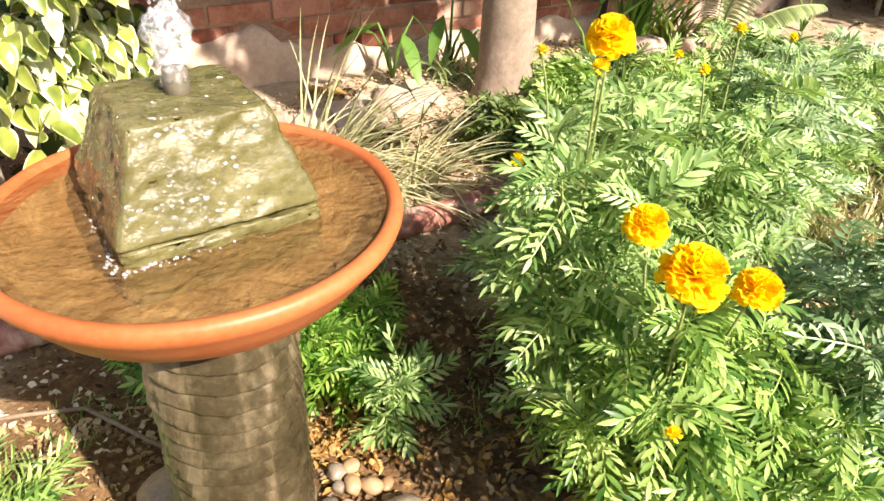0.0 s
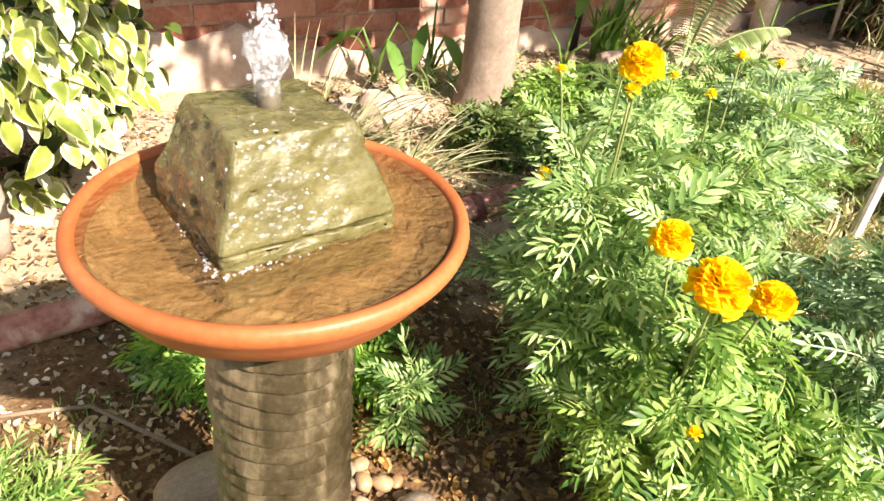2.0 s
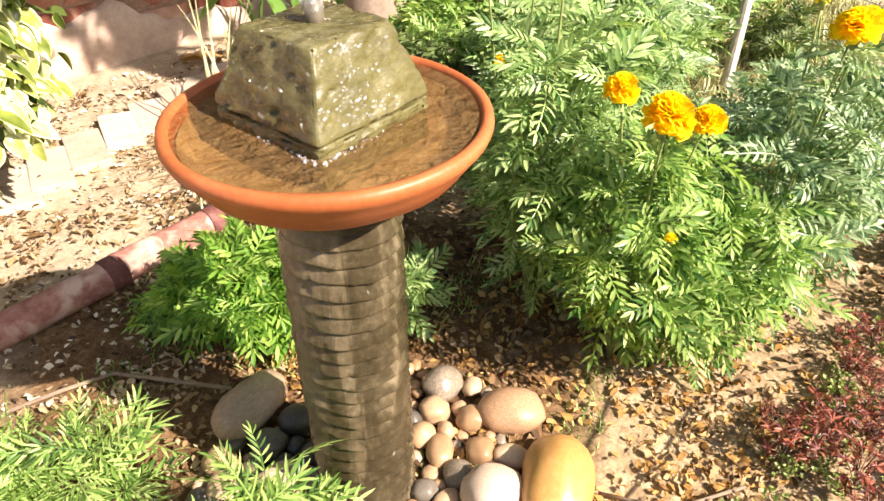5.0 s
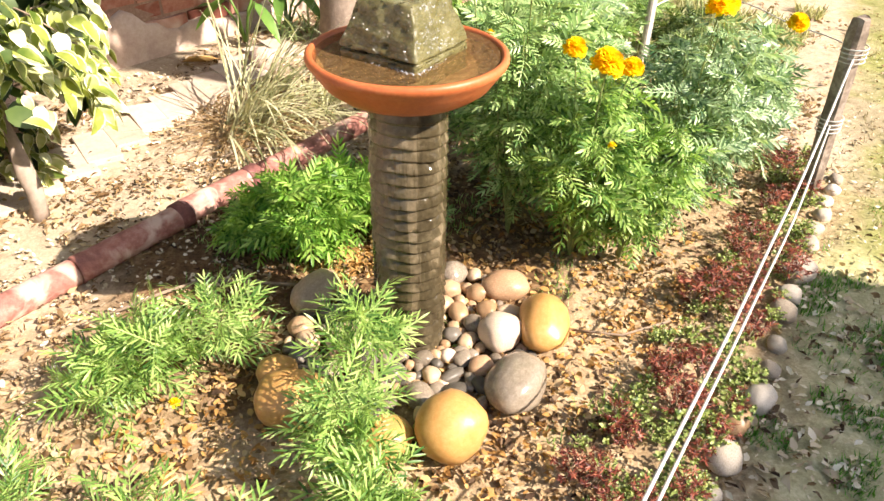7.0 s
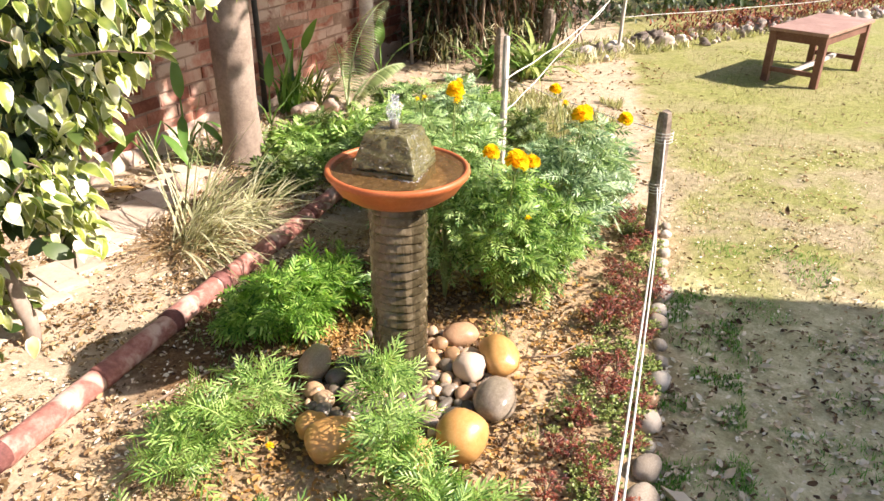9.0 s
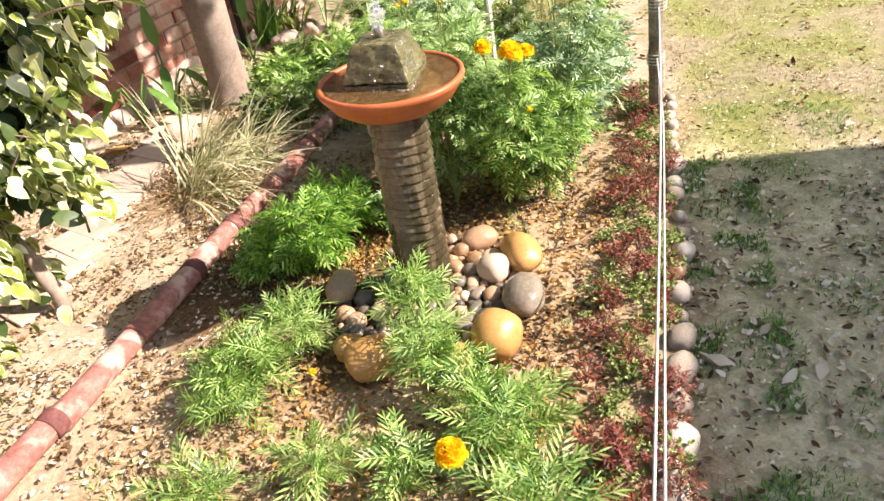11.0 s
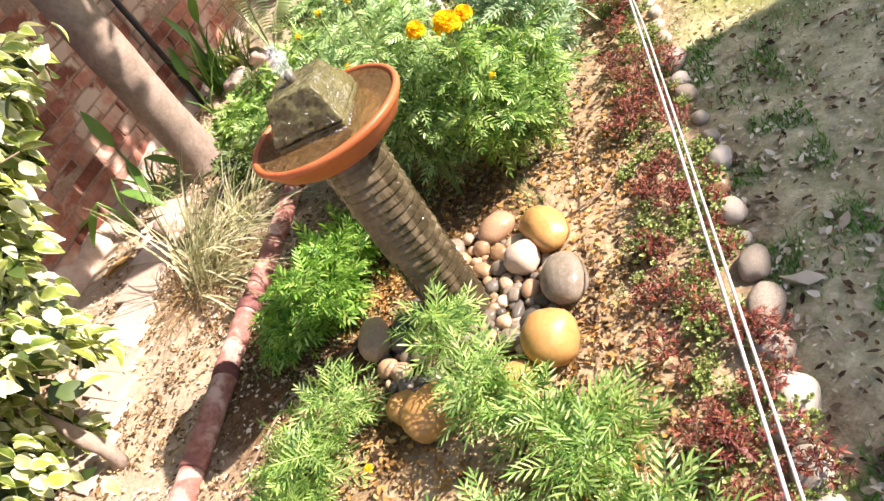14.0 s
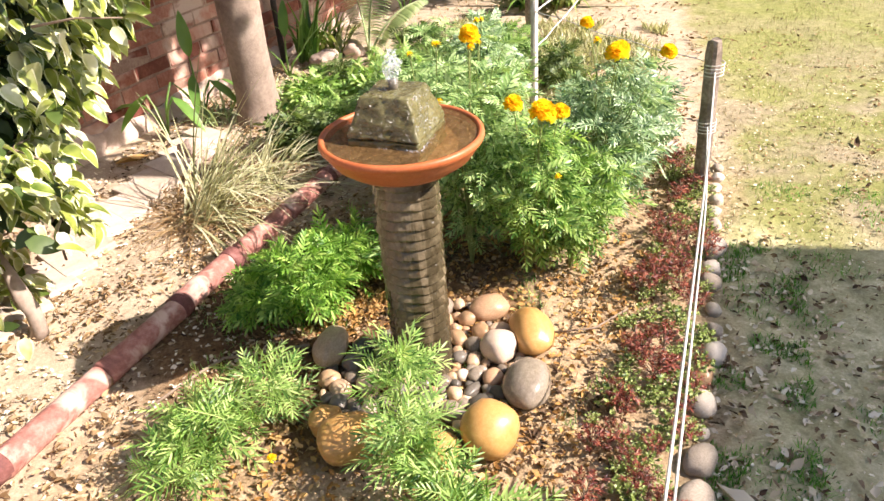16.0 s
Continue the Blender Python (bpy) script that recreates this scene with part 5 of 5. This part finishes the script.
tuft("grass_tuft", (-0.16, 1.23), 125, 0.62, 0.0080, 0.10, DRY_GRASS, "large tuft of pale arching grass on dry soil", "grass", 51, lean=(1.0, -0.28), lift=(0.1, 1.2), bend=(0.2, 2.2))
tuft("grass_tuft", (-0.13, 1.26), 40, 0.58, 0.0080, 0.06, DRY_GRASS, "tuft of pale upright grass on dry soil", "grass", 50, lean=(0.9, 0.4), lift=(0.8, 1.4), bend=(0.3, 1.6))
tuft("grass_tuft", (0.12, 1.34), 75, 0.42, 0.0085, 0.09, DRY_GRASS, "low tuft of pale grass on dry soil", "grass", 52, lean=(0.7, -0.2), lift=(0.2, 1.0), bend=(0.2, 1.4))
tuft("dead_straw", (-0.13, 1.25), 260, 0.28, 0.004, 0.16, STRAW, "mat of dead straw round the grass tuft", "grass", 53, lift=(0.1, 0.4), bend=(0.2, 0.9))
tuft("lily_clump", (3.0, 2.68), 60, 0.58, 0.045, 0.10, ROUND_LEAF, "clump of strappy green lily leaves behind the bed", "plant", 54)
tuft("lily_clump", (2.75, 2.85), 50, 0.50, 0.036, 0.10, BROAD_LEAF, "clump of strappy green lily leaves behind the bed", "plant", 55)
tuft("lily_clump", (3.3, 2.95), 40, 0.40, 0.035, 0.10, PALM, "clump of strappy green lily leaves behind the bed", "plant", 56)
tuft("lily_clump", (0.52, 2.28), 60, 0.26, 0.010, 0.10, PALM, "clump of fine green leaves at the wall's foot", "plant", 57)
tuft("lily_clump", (0.24, 2.20), 55, 0.24, 0.010, 0.10, PALM, "clump of fine green leaves at the wall's foot", "plant", 58)

palm = thing("palm", (1.34, 2.62, 0), "young palm with arching feather fronds among low plants", "palm")
for i, (az, L, lift, bend) in enumerate(((20, 0.84, 1.5, 1.35), (-8, 0.52, 1.05, 1.2), (75, 0.55, 1.25, 1.1))):
    parts, x, z, a = [], 0.0, 0.0, lift
    pts, N = [], 50
    for k in range(N):
        pts.append((x, 0.0, z, a))
        x += math.cos(a) * L / N
        z += math.sin(a) * L / N
        a -= bend / N * (0.4 + 1.2 * k / N)
    PP, XX, SS = [], [], []
    for k in range(7, N):
        x, _, z, a = pts[k]
        for sg in (1, -1):
            PP.append((x, 0, z))
            XX.append((math.cos(a) * 0.45, sg * 0.9, math.sin(a) * 0.45 - 0.22))
            SS.append((0.075 + 0.075 * L) * math.sin(math.pi * (0.14 + 0.78 * k / N)))
    fr = scatter(blade(1.0, 0.20, 0.35, 0.2, 0.4, 5), PP, XX, (0, 0, 1), SS)
    rb = tube([(p[0], 0, p[2]) for p in pts], np.linspace(0.008, 0.002, N), 5)
    put("frond", tri_mesh("frond", *join([fr, rb])), PALM, palm, pose(0, 0, 0, 0, 0, az))


def broad(name, at, leaves, label, material=None):
    """A plant of a few big pointed leaves on stalks: (azimuth, stalk height, reach, leaf length, leaf width, pitch)."""
    ob = thing(name, (at[0], at[1], 0), label, "plant")
    for az, h, reach, L, w, pitch in leaves:
        V, F = blade(L, w, 0.18, 0.25, 0.42, 8)
        st = tube([(0, 0, -0.01), (reach * 0.4, 0, h * 0.6), (reach, 0, h)], [0.007, 0.006, 0.004], 6)
        c, s = math.cos(radians(pitch)), math.sin(radians(pitch))
        W = np.c_[V[:, 0] * c - V[:, 2] * s + reach, V[:, 1], V[:, 0] * s + V[:, 2] * c + h]
        put("leaf", tri_mesh("leaf", *join([(W, F), st]), smooth=True), material or BROAD_LEAF, ob, pose(0, 0, 0, 0, 0, az))
    return ob


BL = "broad-leaved plant with large pointed green leaves by the wall"
broad("broad_leaf_plant", (0.20, 2.34), ((76, 0.30, 0.02, 0.23, 0.065, 75), (-60, 0.20, 0.10, 0.20, 0.06, -25), (-110, 0.24, 0.08, 0.20, 0.055, -45), (-20, 0.18, 0.12, 0.18, 0.05, -30)), BL)
broad("broad_leaf_plant", (-0.02, 2.22), ((-150, 0.22, 0.06, 0.22, 0.06, -20), (-60, 0.20, 0.10, 0.22, 0.06, -35), (10, 0.24, 0.08, 0.22, 0.055, -50), (160, 0.16, 0.08, 0.2, 0.05, 5)), BL)
broad("broad_leaf_plant", (1.12, 2.90), ((30, 0.34, 0.10, 0.26, 0.075, 55), (100, 0.22, 0.05, 0.30, 0.05, 78), (-60, 0.12, 0.10, 0.20, 0.05, 45)), BL)
tuft("iris_clump", (1.02, 2.80), 30, 0.46, 0.030, 0.07, BROAD_LEAF, "clump of upright strappy leaves by the wall", "plant", 59, lift=(1.1, 1.5), bend=(0.1, 0.9))
tuft("iris_clump", (1.22, 2.84), 34, 0.34, 0.026, 0.08, ROUND_LEAF, "clump of yellow-green strappy leaves by the wall", "plant", 60, lift=(0.9, 1.45), bend=(0.3, 1.4))
broad("broad_leaf_plant", (1.95, 3.2), ((60, 0.24, 0.08, 0.26, 0.08, 55), (-40, 0.2, 0.10, 0.24, 0.06, 40), (170, 0.2, 0.08, 0.26, 0.06, 50)), BL)
broad("broad_leaf_plant", (0.80, 2.62), ((60, 0.2, 0.08, 0.24, 0.06, 60), (-40, 0.14, 0.10, 0.24, 0.05, 55), (170, 0.16, 0.08, 0.26, 0.05, 65)), BL)

LOWP = "low leafy green plant in the shade by the tree"
L_LEAF = [pinnate(0.10, 4, 0.042, 0.014, 0.3), pinnate(0.08, 3, 0.042, 0.015, 0.5)]
for i, (x, y, h, r, m) in enumerate(((0.66, 2.02, 0.14, 0.12, YOUNG), (0.88, 2.15, 0.15, 0.12, HERB), (0.62, 1.72, 0.13, 0.11, YOUNG), (0.95, 1.88, 0.16, 0.12, YOUNG), (1.2, 2.1, 0.15, 0.12, YOUNG),
                                      (0.42, 1.62, 0.12, 0.10, HERB), (1.22, 1.68, 0.24, 0.14, MARIGOLD), (0.85, 1.55, 0.20, 0.13, MARIGOLD), (1.5, 2.3, 0.20, 0.14, HERB), (1.75, 1.75, 0.26, 0.15, MARIGOLD),
                                      (1.42, 0.85, 0.24, 0.12, MARIGOLD_BLUE), (1.80, 1.4, 0.18, 0.12, HERB), (1.05, 1.45, 0.22, 0.13, YOUNG))):
    leafy("leafy_plant", (x, y), h, r, 10, 9, L_LEAF if i in (0, 3, 5) else M_LEAF, m, LOWP, "plant", "low plants behind the bed", low=0.2, seed=500 + i, stem_r=0.003)

# ---- rocks ----
ROCKS = [pebble_mesh("rock", 20 + i, 0.55, 3) for i in range(5)]


def rock(x, y, s, material, label, group, k, flat=0.7):
    me = ROCKS[k % 5].copy()
    ob = put("rock", me, material, at=pose(x, y, s * flat * 0.55, 0, 0, k * 67 % 360) @ Matrix.Diagonal((s, s * 0.8, s * flat, 1)))
    return tagged(ob, label, "rock", group)


for i, (x, y, s) in enumerate(((1.06, 2.62, 0.085), (1.28, 2.74, 0.075), (0.02, 1.84, 0.07))):
    rock(x, y, s, PLASTER, "pale rough rock at the back of the bed", "rocks at the back of the bed", i)
g = np.random.default_rng(61)
for i in range(120):
    u = i / 119
    x, y = 3.7 + 5.6 * u, 3.14 - 0.42 * u + g.normal(0, 0.12)
    red = g.random() < (0.35 if u < 0.35 else 0.12)
    rock(x, y, g.choice((0.03, 0.04, 0.05, 0.075)) * g.uniform(0.8, 1.1), BRICK_PAVE if red else P_RUBBLE, "broken brick in a row along the lawn" if red else "pale rubble stone in a row along the lawn", "rubble edging along the lawn", i, g.uniform(0.6, 1.0))

# ---- far hedge and dry brush ----


def leaf_mass(name, boxes, count, tmpl, material, label, seed, droop=-0.2, kind="stuff", category="hedge"):
    g = np.random.default_rng(seed)
    P = []
    for (x0, y0), (x1, y1), h, thick, share in boxes:
        k = int(count * share)
        u = g.random(k)
        d = np.array((x1 - x0, y1 - y0))
        n = np.array((-d[1], d[0])) / np.linalg.norm(d)
        q = g.normal(0, thick, k)
        top = h * (0.8 + 0.25 * np.sin(u * 23) * np.cos(u * 9))
        P.append(np.c_[x0 + d[0] * u + n[0] * q, y0 + d[1] * u + n[1] * q, g.random(k) ** 0.9 * top + 0.02])
    P = np.vstack(P)
    X = g.normal(0, 1, P.shape) + (0, -0.2, droop)
    V, F = scatter(tmpl, P, X, (0, 0, 1), g.uniform(0.6, 1.2, len(P)))
    return tagged(put(name, tri_mesh(name, V, F), material), label, category, kind=kind)


leaf_mass("far_hedge", [((3.0, 4.5), (10.5, 3.9), 1.5, 0.25, 1.0)], 9000, blade(0.10, 0.045, 0.2, 0.2, 0.45, 4), HEDGE, "dark leafy hedge behind the lawn", 71)
leaf_mass("far_red_plants", [((5.2, 3.2), (9.5, 2.95), 0.24, 0.14, 1.0)], 3000, blade(0.06, 0.02, 0.2, 0.2, 0.45, 3), RED_LEAF, "low red-leaved plants behind the rubble row", 72, 0.4, category="plant")
leaf_mass("dry_brush", [((2.6, 3.55), (4.3, 3.75), 1.1, 0.14, 1.0)], 1500, strap(0.34, 0.014, 0.0, 0.6, 4), DRY_HANG, "brown dry leaves hanging behind the stakes", 73, -1.6, category="brush")
leaf_mass("back_hedge", [((2.5, 3.62), (4.4, 3.85), 0.9, 0.12, 1.0)], 2600, blade(0.09, 0.04, 0.2, 0.2, 0.45, 4), HEDGE, "dark leafy bushes behind the stakes", 75, 0.2)
leaf_mass("shade_plants", [((2.7, 3.75), (4.0, 3.85), 0.5, 0.14, 1.0)], 1500, blade(0.12, 0.03, 0.2, 0.2, 0.45, 4), HEDGE, "dark green plants along the wall's foot", 74, 0.5, category="plant")

leaf_mass("pale_brush", [((2.45, 3.30), (3.6, 3.45), 0.32, 0.10, 1.0)], 200, strap(0.16, 0.012, 0.3, 0.8, 4), DRY_GRASS, "thin pale leaves before the dark bushes", 76, 0.3, category="brush")

# ---- twigs on the bed ----
for pts, rad in ((((-0.66, 0.27, 0.012), (-0.48, 0.33, 0.016), (-0.38, 0.36, 0.012), (-0.16, 0.26, 0.014)), 0.0045), (((-0.55, 0.18, 0.01), (-0.44, 0.24, 0.014), (-0.34, 0.22, 0.01)), 0.003),
                 (((0.42, -0.12, 0.01), (0.52, -0.18, 0.014), (0.66, -0.17, 0.01)), 0.003), (((-0.30, 1.02, 0.01), (-0.16, 1.06, 0.016), (0.0, 1.02, 0.01)), 0.003),
                 (((0.55, -0.30, 0.01), (0.62, -0.24, 0.02), (0.74, -0.22, 0.01)), 0.0025)):
    tw = put("twig", tri_mesh("twig", *tube(pts, rad, 7), smooth=True), TWIG)
    tagged(tw, "thin dry twig lying on the soil", "twig", "twigs on the bed")

# ---- leaf litter and grass ----


def crumpled(width, seed):
    """A dry leaf with a bent rib and an uneven, curled rim."""
    g = np.random.default_rng(seed)
    V = [(0, 0, 0), (0.34, 0, g.normal(0.05, 0.08)), (0.68, 0, g.normal(0.05, 0.08)), (1, g.normal(0, 0.1), g.normal(0, 0.12))]
    for sg in (1, -1):
        for u in (0.18, 0.45, 0.75):
            w = width * 0.5 * math.sin(math.pi * u ** 0.8) * g.uniform(0.6, 1.15)
            V.append((u + g.normal(0, 0.04), sg * w, abs(g.normal(0.10, 0.09))))
    F = [(0, 1, 4), (1, 5, 4), (1, 2, 5), (2, 6, 5), (2, 3, 6), (0, 7, 1), (1, 7, 8), (1, 8, 2), (2, 8, 9), (2, 9, 3)]
    return np.array(V), np.array(F)


def litter(name, region, count, size, material, label, seed, width=0.5, clump=3.0, cut=-0.15, sky_up=1.0):
    g = np.random.default_rng(seed)
    P = []
    while len(P) < count:
        x, y = region(g)
        if noise.noise(Vector((x * clump, y * clump, seed))) + 0.35 * noise.noise(Vector((x * 9, y * 9, seed))) < cut:
            continue
        P.append((x, y, ground_height(x, y) + 0.004 + 0.008 * g.random()))
    P = np.array(P)
    a = g.uniform(0, 6.283, len(P))
    X = np.c_[np.cos(a), np.sin(a), g.normal(0.05, 0.22, len(P))]
    roll, scale = g.normal(0, 0.45, len(P)), g.uniform(size[0], size[1], len(P))
    pick = g.integers(0, 6, len(P))
    bits = []
    for k in range(6):
        c = pick == k
        bits.append(scatter(crumpled(width * (0.8 + 0.12 * k), seed * 10 + k), P[c], X[c], (0, 0, 1), scale[c], roll[c]))
    V, F = join(bits)
    return tagged(put(name, tri_mesh(name, V, F), material), label, "leaf litter", kind="stuff")


def drift(x, y, sx, sy):
    return lambda g: (g.normal(x, sx), g.normal(y, sy))


def strip(s0, s1, o0, o1):
    """Points along the border row: s along it, o to its left."""
    def pick(g):
        s, o = g.uniform(s0, s1), g.uniform(o0, o1)
        return 0.36 + 0.8 * s - 0.6 * o, -0.675 + 0.6 * s + 0.8 * o
    return pick


litter("bed_litter", strip(-1.2, 2.4, 0.15, 1.25), 8000, (0.009, 0.025), LITTER, "dry brown leaf litter on the flower bed", 81)
litter("rusty_litter", strip(-1.1, 1.0, 0.2, 1.05), 2500, (0.011, 0.027), LITTER_ORANGE, "rusty orange leaf litter on the flower bed", 82, cut=-0.08)
litter("rusty_drift", drift(0.05, 0.325, 0.075, 0.042), 420, (0.012, 0.028), LITTER_ORANGE, "drift of rusty orange leaves behind the column", 68, cut=-2.0)
litter("rusty_drift", drift(0.62, -0.10, 0.10, 0.06), 160, (0.012, 0.026), LITTER_ORANGE, "thin drift of rusty leaves on the flower bed", 67, cut=-2.0)
litter("sand_litter", strip(-0.6, 2.6, 1.2, 2.6), 6200, (0.012, 0.032), LITTER, "small dry leaves on pale sandy soil", 83, 0.4)
litter("sand_bits", strip(-0.8, 2.2, 1.05, 2.5), 2600, (0.010, 0.026), LITTER_DARK, "small dark leaf bits on pale sandy soil", 78, 0.35, cut=-0.2)
litter("sand_chips", strip(-0.8, 2.6, 1.15, 2.6), 4500, (0.008, 0.022), PALE_LITTER, "pale chips and crumbs on sandy soil", 84, 0.55, cut=-0.3)
litter("back_litter", strip(1.2, 5.0, 0.1, 2.8), 2000, (0.016, 0.04), LITTER, "dry leaves at the back of the bed", 85)
litter("lawn_leaves", strip(-1.4, 0.9, -1.7, 0.02), 3600, (0.010, 0.032), PALE_LITTER, "pale fallen leaves on the worn lawn", 86, 0.55, cut=-0.1)
litter("lawn_leaves_far", strip(0.6, 3.6, -2.6, 0.25), 1300, (0.012, 0.032), LITTER, "fallen leaves on the dry lawn", 87, 0.42, cut=-0.12)
litter("lawn_leaves_scattered", strip(0.4, 6.0, -3.8, 0.2), 650, (0.014, 0.034), LITTER_DARK, "dark curled leaves on the dry lawn", 79, 0.4, cut=-0.3)
litter("bed_dark_leaves", strip(-1.2, 1.6, 0.15, 1.1), 1400, (0.014, 0.034), LITTER_DARK, "dark brown leaves on the flower bed", 77, 0.45, cut=-0.2)
litter("bed_chips", strip(-1.2, 2.2, 0.15, 1.3), 3200, (0.006, 0.018), LITTER, "dry crumbs of leaf on the flower bed", 89, 0.6, cut=-0.35)
litter("dark_crumbs", strip(-1.4, 2.2, -1.9, 0.05), 3500, (0.006, 0.018), LITTER, "dark crumbs of leaf on the lawn", 90, 0.5, cut=-0.3)
litter("lawn_crumbs", strip(-1.4, 3.0, -2.4, 0.05), 6500, (0.006, 0.016), PALE_LITTER, "crumbs of dry grass and leaf on the lawn", 88, 0.5, cut=-0.3)


def turf(name, region, count, length, cut, clump, seed, material, label):
    g = np.random.default_rng(seed)
    P = []
    while len(P) < count:
        x, y = region(g)
        if noise.noise(Vector((x * clump, y * clump, seed * 0.37))) < cut:
            continue
        P.append((x, y, ground_height(x, y) - 0.002))
    P = np.array(P)
    X = g.normal(0, 0.55, P.shape)
    X[:, 2] = g.uniform(0.35, 1.0, len(P))
    t = (np.array([(0, -0.06, 0), (0, 0.06, 0), (0.55, 0.05, 0.03), (0.55, -0.05, 0.03), (1, 0, -0.05)]), np.array([(0, 1, 2), (0, 2, 3), (3, 2, 4)]))
    V, F = scatter(t, P, X, (0.3, 0.2, 1), g.uniform(length * 0.5, length * 1.2, len(P)))
    return tagged(put(name, tri_mesh(name, V, F), material), label, "grass", kind="stuff")


turf("lawn_grass", strip(-1.4, 1.5, -1.7, -0.03), 15000, 0.022, 0.10, 5.0, 91, WEED, "thin green grass patches on worn soil")
turf("lawn_grass_far", strip(1.0, 6.5, -4.0, -0.1), 20000, 0.018, 0.0, 1.6, 92, TURF, "short patchy green lawn grass")
turf("lawn_straw", strip(0.6, 6.5, -4.0, 0.1), 30000, 0.024, -0.35, 1.9, 93, DRY_LAWN, "dry yellow lawn grass")
turf("edge_weeds", strip(-0.7, 1.0, -0.26, -0.01), 4600, 0.024, 0.10, 6.0, 94, WEED, "small green weeds beside the border stones")
litter("curled_leaves", strip(-1.3, 1.3, -1.5, -0.06), 70, (0.035, 0.070), PALE_LITTER, "large curled pale leaves on the worn lawn", 99, 0.42, cut=-0.05)
litter("shade_leaves", strip(-1.4, 0.9, -1.7, 0.0), 1500, (0.012, 0.030), LITTER_DARK, "dark leaf bits on the worn lawn", 69, 0.42, cut=-0.15)
turf("bed_weeds", strip(-1.2, 1.0, 0.2, 1.5), 3500, 0.03, 0.22, 4.0, 95, YOUNG, "small green weeds on the flower bed")

turf("rubble_weeds", lambda g: (g.uniform(3.6, 9.0), g.uniform(2.75, 3.4)), 5000, 0.10, -0.15, 2.0, 98, DRY_GRASS, "pale dry weeds among the rubble")
turf("rear_weeds", strip(1.55, 3.6, 0.35, 1.75), 14000, 0.07, -0.25, 3.0, 96, DRY_GRASS, "pale dry weeds behind the marigolds")
turf("rear_green_weeds", strip(1.3, 3.2, 0.45, 1.75), 4500, 0.06, 0.05, 3.4, 97, ROUND_LEAF, "small green weeds behind the marigolds")

# ---- single large dry leaves ----
for x, y, size, turn, m, lab in ((2.183, 0.029, 0.075, 40, LITTER_DARK, "large dark curled leaf on the dry lawn"), (-0.161, 2.011, 0.17, 200, LITTER_ORANGE, "long rust-brown dead leaf beside the brick path"),
                                 (0.372, -0.822, 0.095, 115, PALE_LITTER, "long pale curled leaf on the worn lawn"), (0.46, -0.98, 0.07, 20, PALE_LITTER, "pale curled leaf on the worn lawn"),
                                 (-0.06, 1.93, 0.11, 330, LITTER, "brown dead leaf beside the brick path")):
    V, F = crumpled(0.42, int(turn))
    dl = put("dead_leaf", tri_mesh("dead_leaf", V * size, F, True), m, at=pose(x, y, ground_height(x, y) + 0.006, 0, -6, turn))
    tagged(dl, lab, "leaf", "large dry leaves on the ground")

# ---- brick path ----
path = thing("brick_path", (0, 0, 0), "row of dusty worn paving bricks set in sandy soil", "path", kind="structure")
bricks = [from_bm("brick", box(-0.120, 0.120, -0.0545, 0.0545, -0.03, 0.03, 0.006)) for _ in range(3)]
for k, me in enumerate(bricks):
    for v in me.vertices:
        v.co += Vector((1, 1, 0.6)) * 0.005 * noise.noise(v.co * 14 + Vector((k * 5, 0, 0)))
    me.materials.append(BRICK_PAVE)
for i in range(-3, 10):
    c = Vector((-0.135, 1.795, 0)) + Vector((-0.695, -0.719, 0)) * (0.123 * i)
    ob = put("brick", bricks[i % 3], None, path)
    ob.matrix_basis = pose(c.x + rng.normal(0, 0.004), c.y + rng.normal(0, 0.006), -0.014 - 0.0016 * max(i - 4, 0) + rng.normal(0, 0.001), rng.normal(0, 1.0), rng.normal(0, 0.8), -73.1 + rng.normal(0, 1.5))

# ---- bricks of the garden wall ----
wb = []
for k in range(3):
    me = from_bm("wall_brick", box(-0.113, 0.113, 0.0, 0.05, -0.0325, 0.0325, 0.005))
    for v in me.vertices:
        v.co += Vector((0.5, 1.2, 0.5)) * 0.005 * noise.noise(v.co * 12 + Vector((k * 7, 0, 0)))
    me.materials.append(BRICK_WALL)
    wb.append(me)
rest = []
bv = np.array([v.co[:] for v in wb[0].vertices])
wb[0].calc_loop_triangles()
bf = np.array([t.vertices[:] for t in wb[0].loop_triangles])
n = 0
for row in range(27):
    z = 0.04 + 0.076 * row
    for c in range(52):
        x = -4.4 + 0.236 * c + (0.118 if row % 2 else 0)
        if x > 7.4:
            continue
        d = rng.normal(0, 0.003)
        if 0.13 < z < 0.90 and -1.5 < x < 4.4:
            ob = put("brick", wb[n % 3], None, wall)
            ob.matrix_basis = Matrix.Translation((x, d, z))
            n += 1
        else:
            rest.append((bv + (x, d, z), bf))
ob = put("brick_courses", tri_mesh("brick_courses", *join(rest)), BRICK_WALL, wall)
tagged(ob, "worn red bricks of the upper wall", kind="stuff")
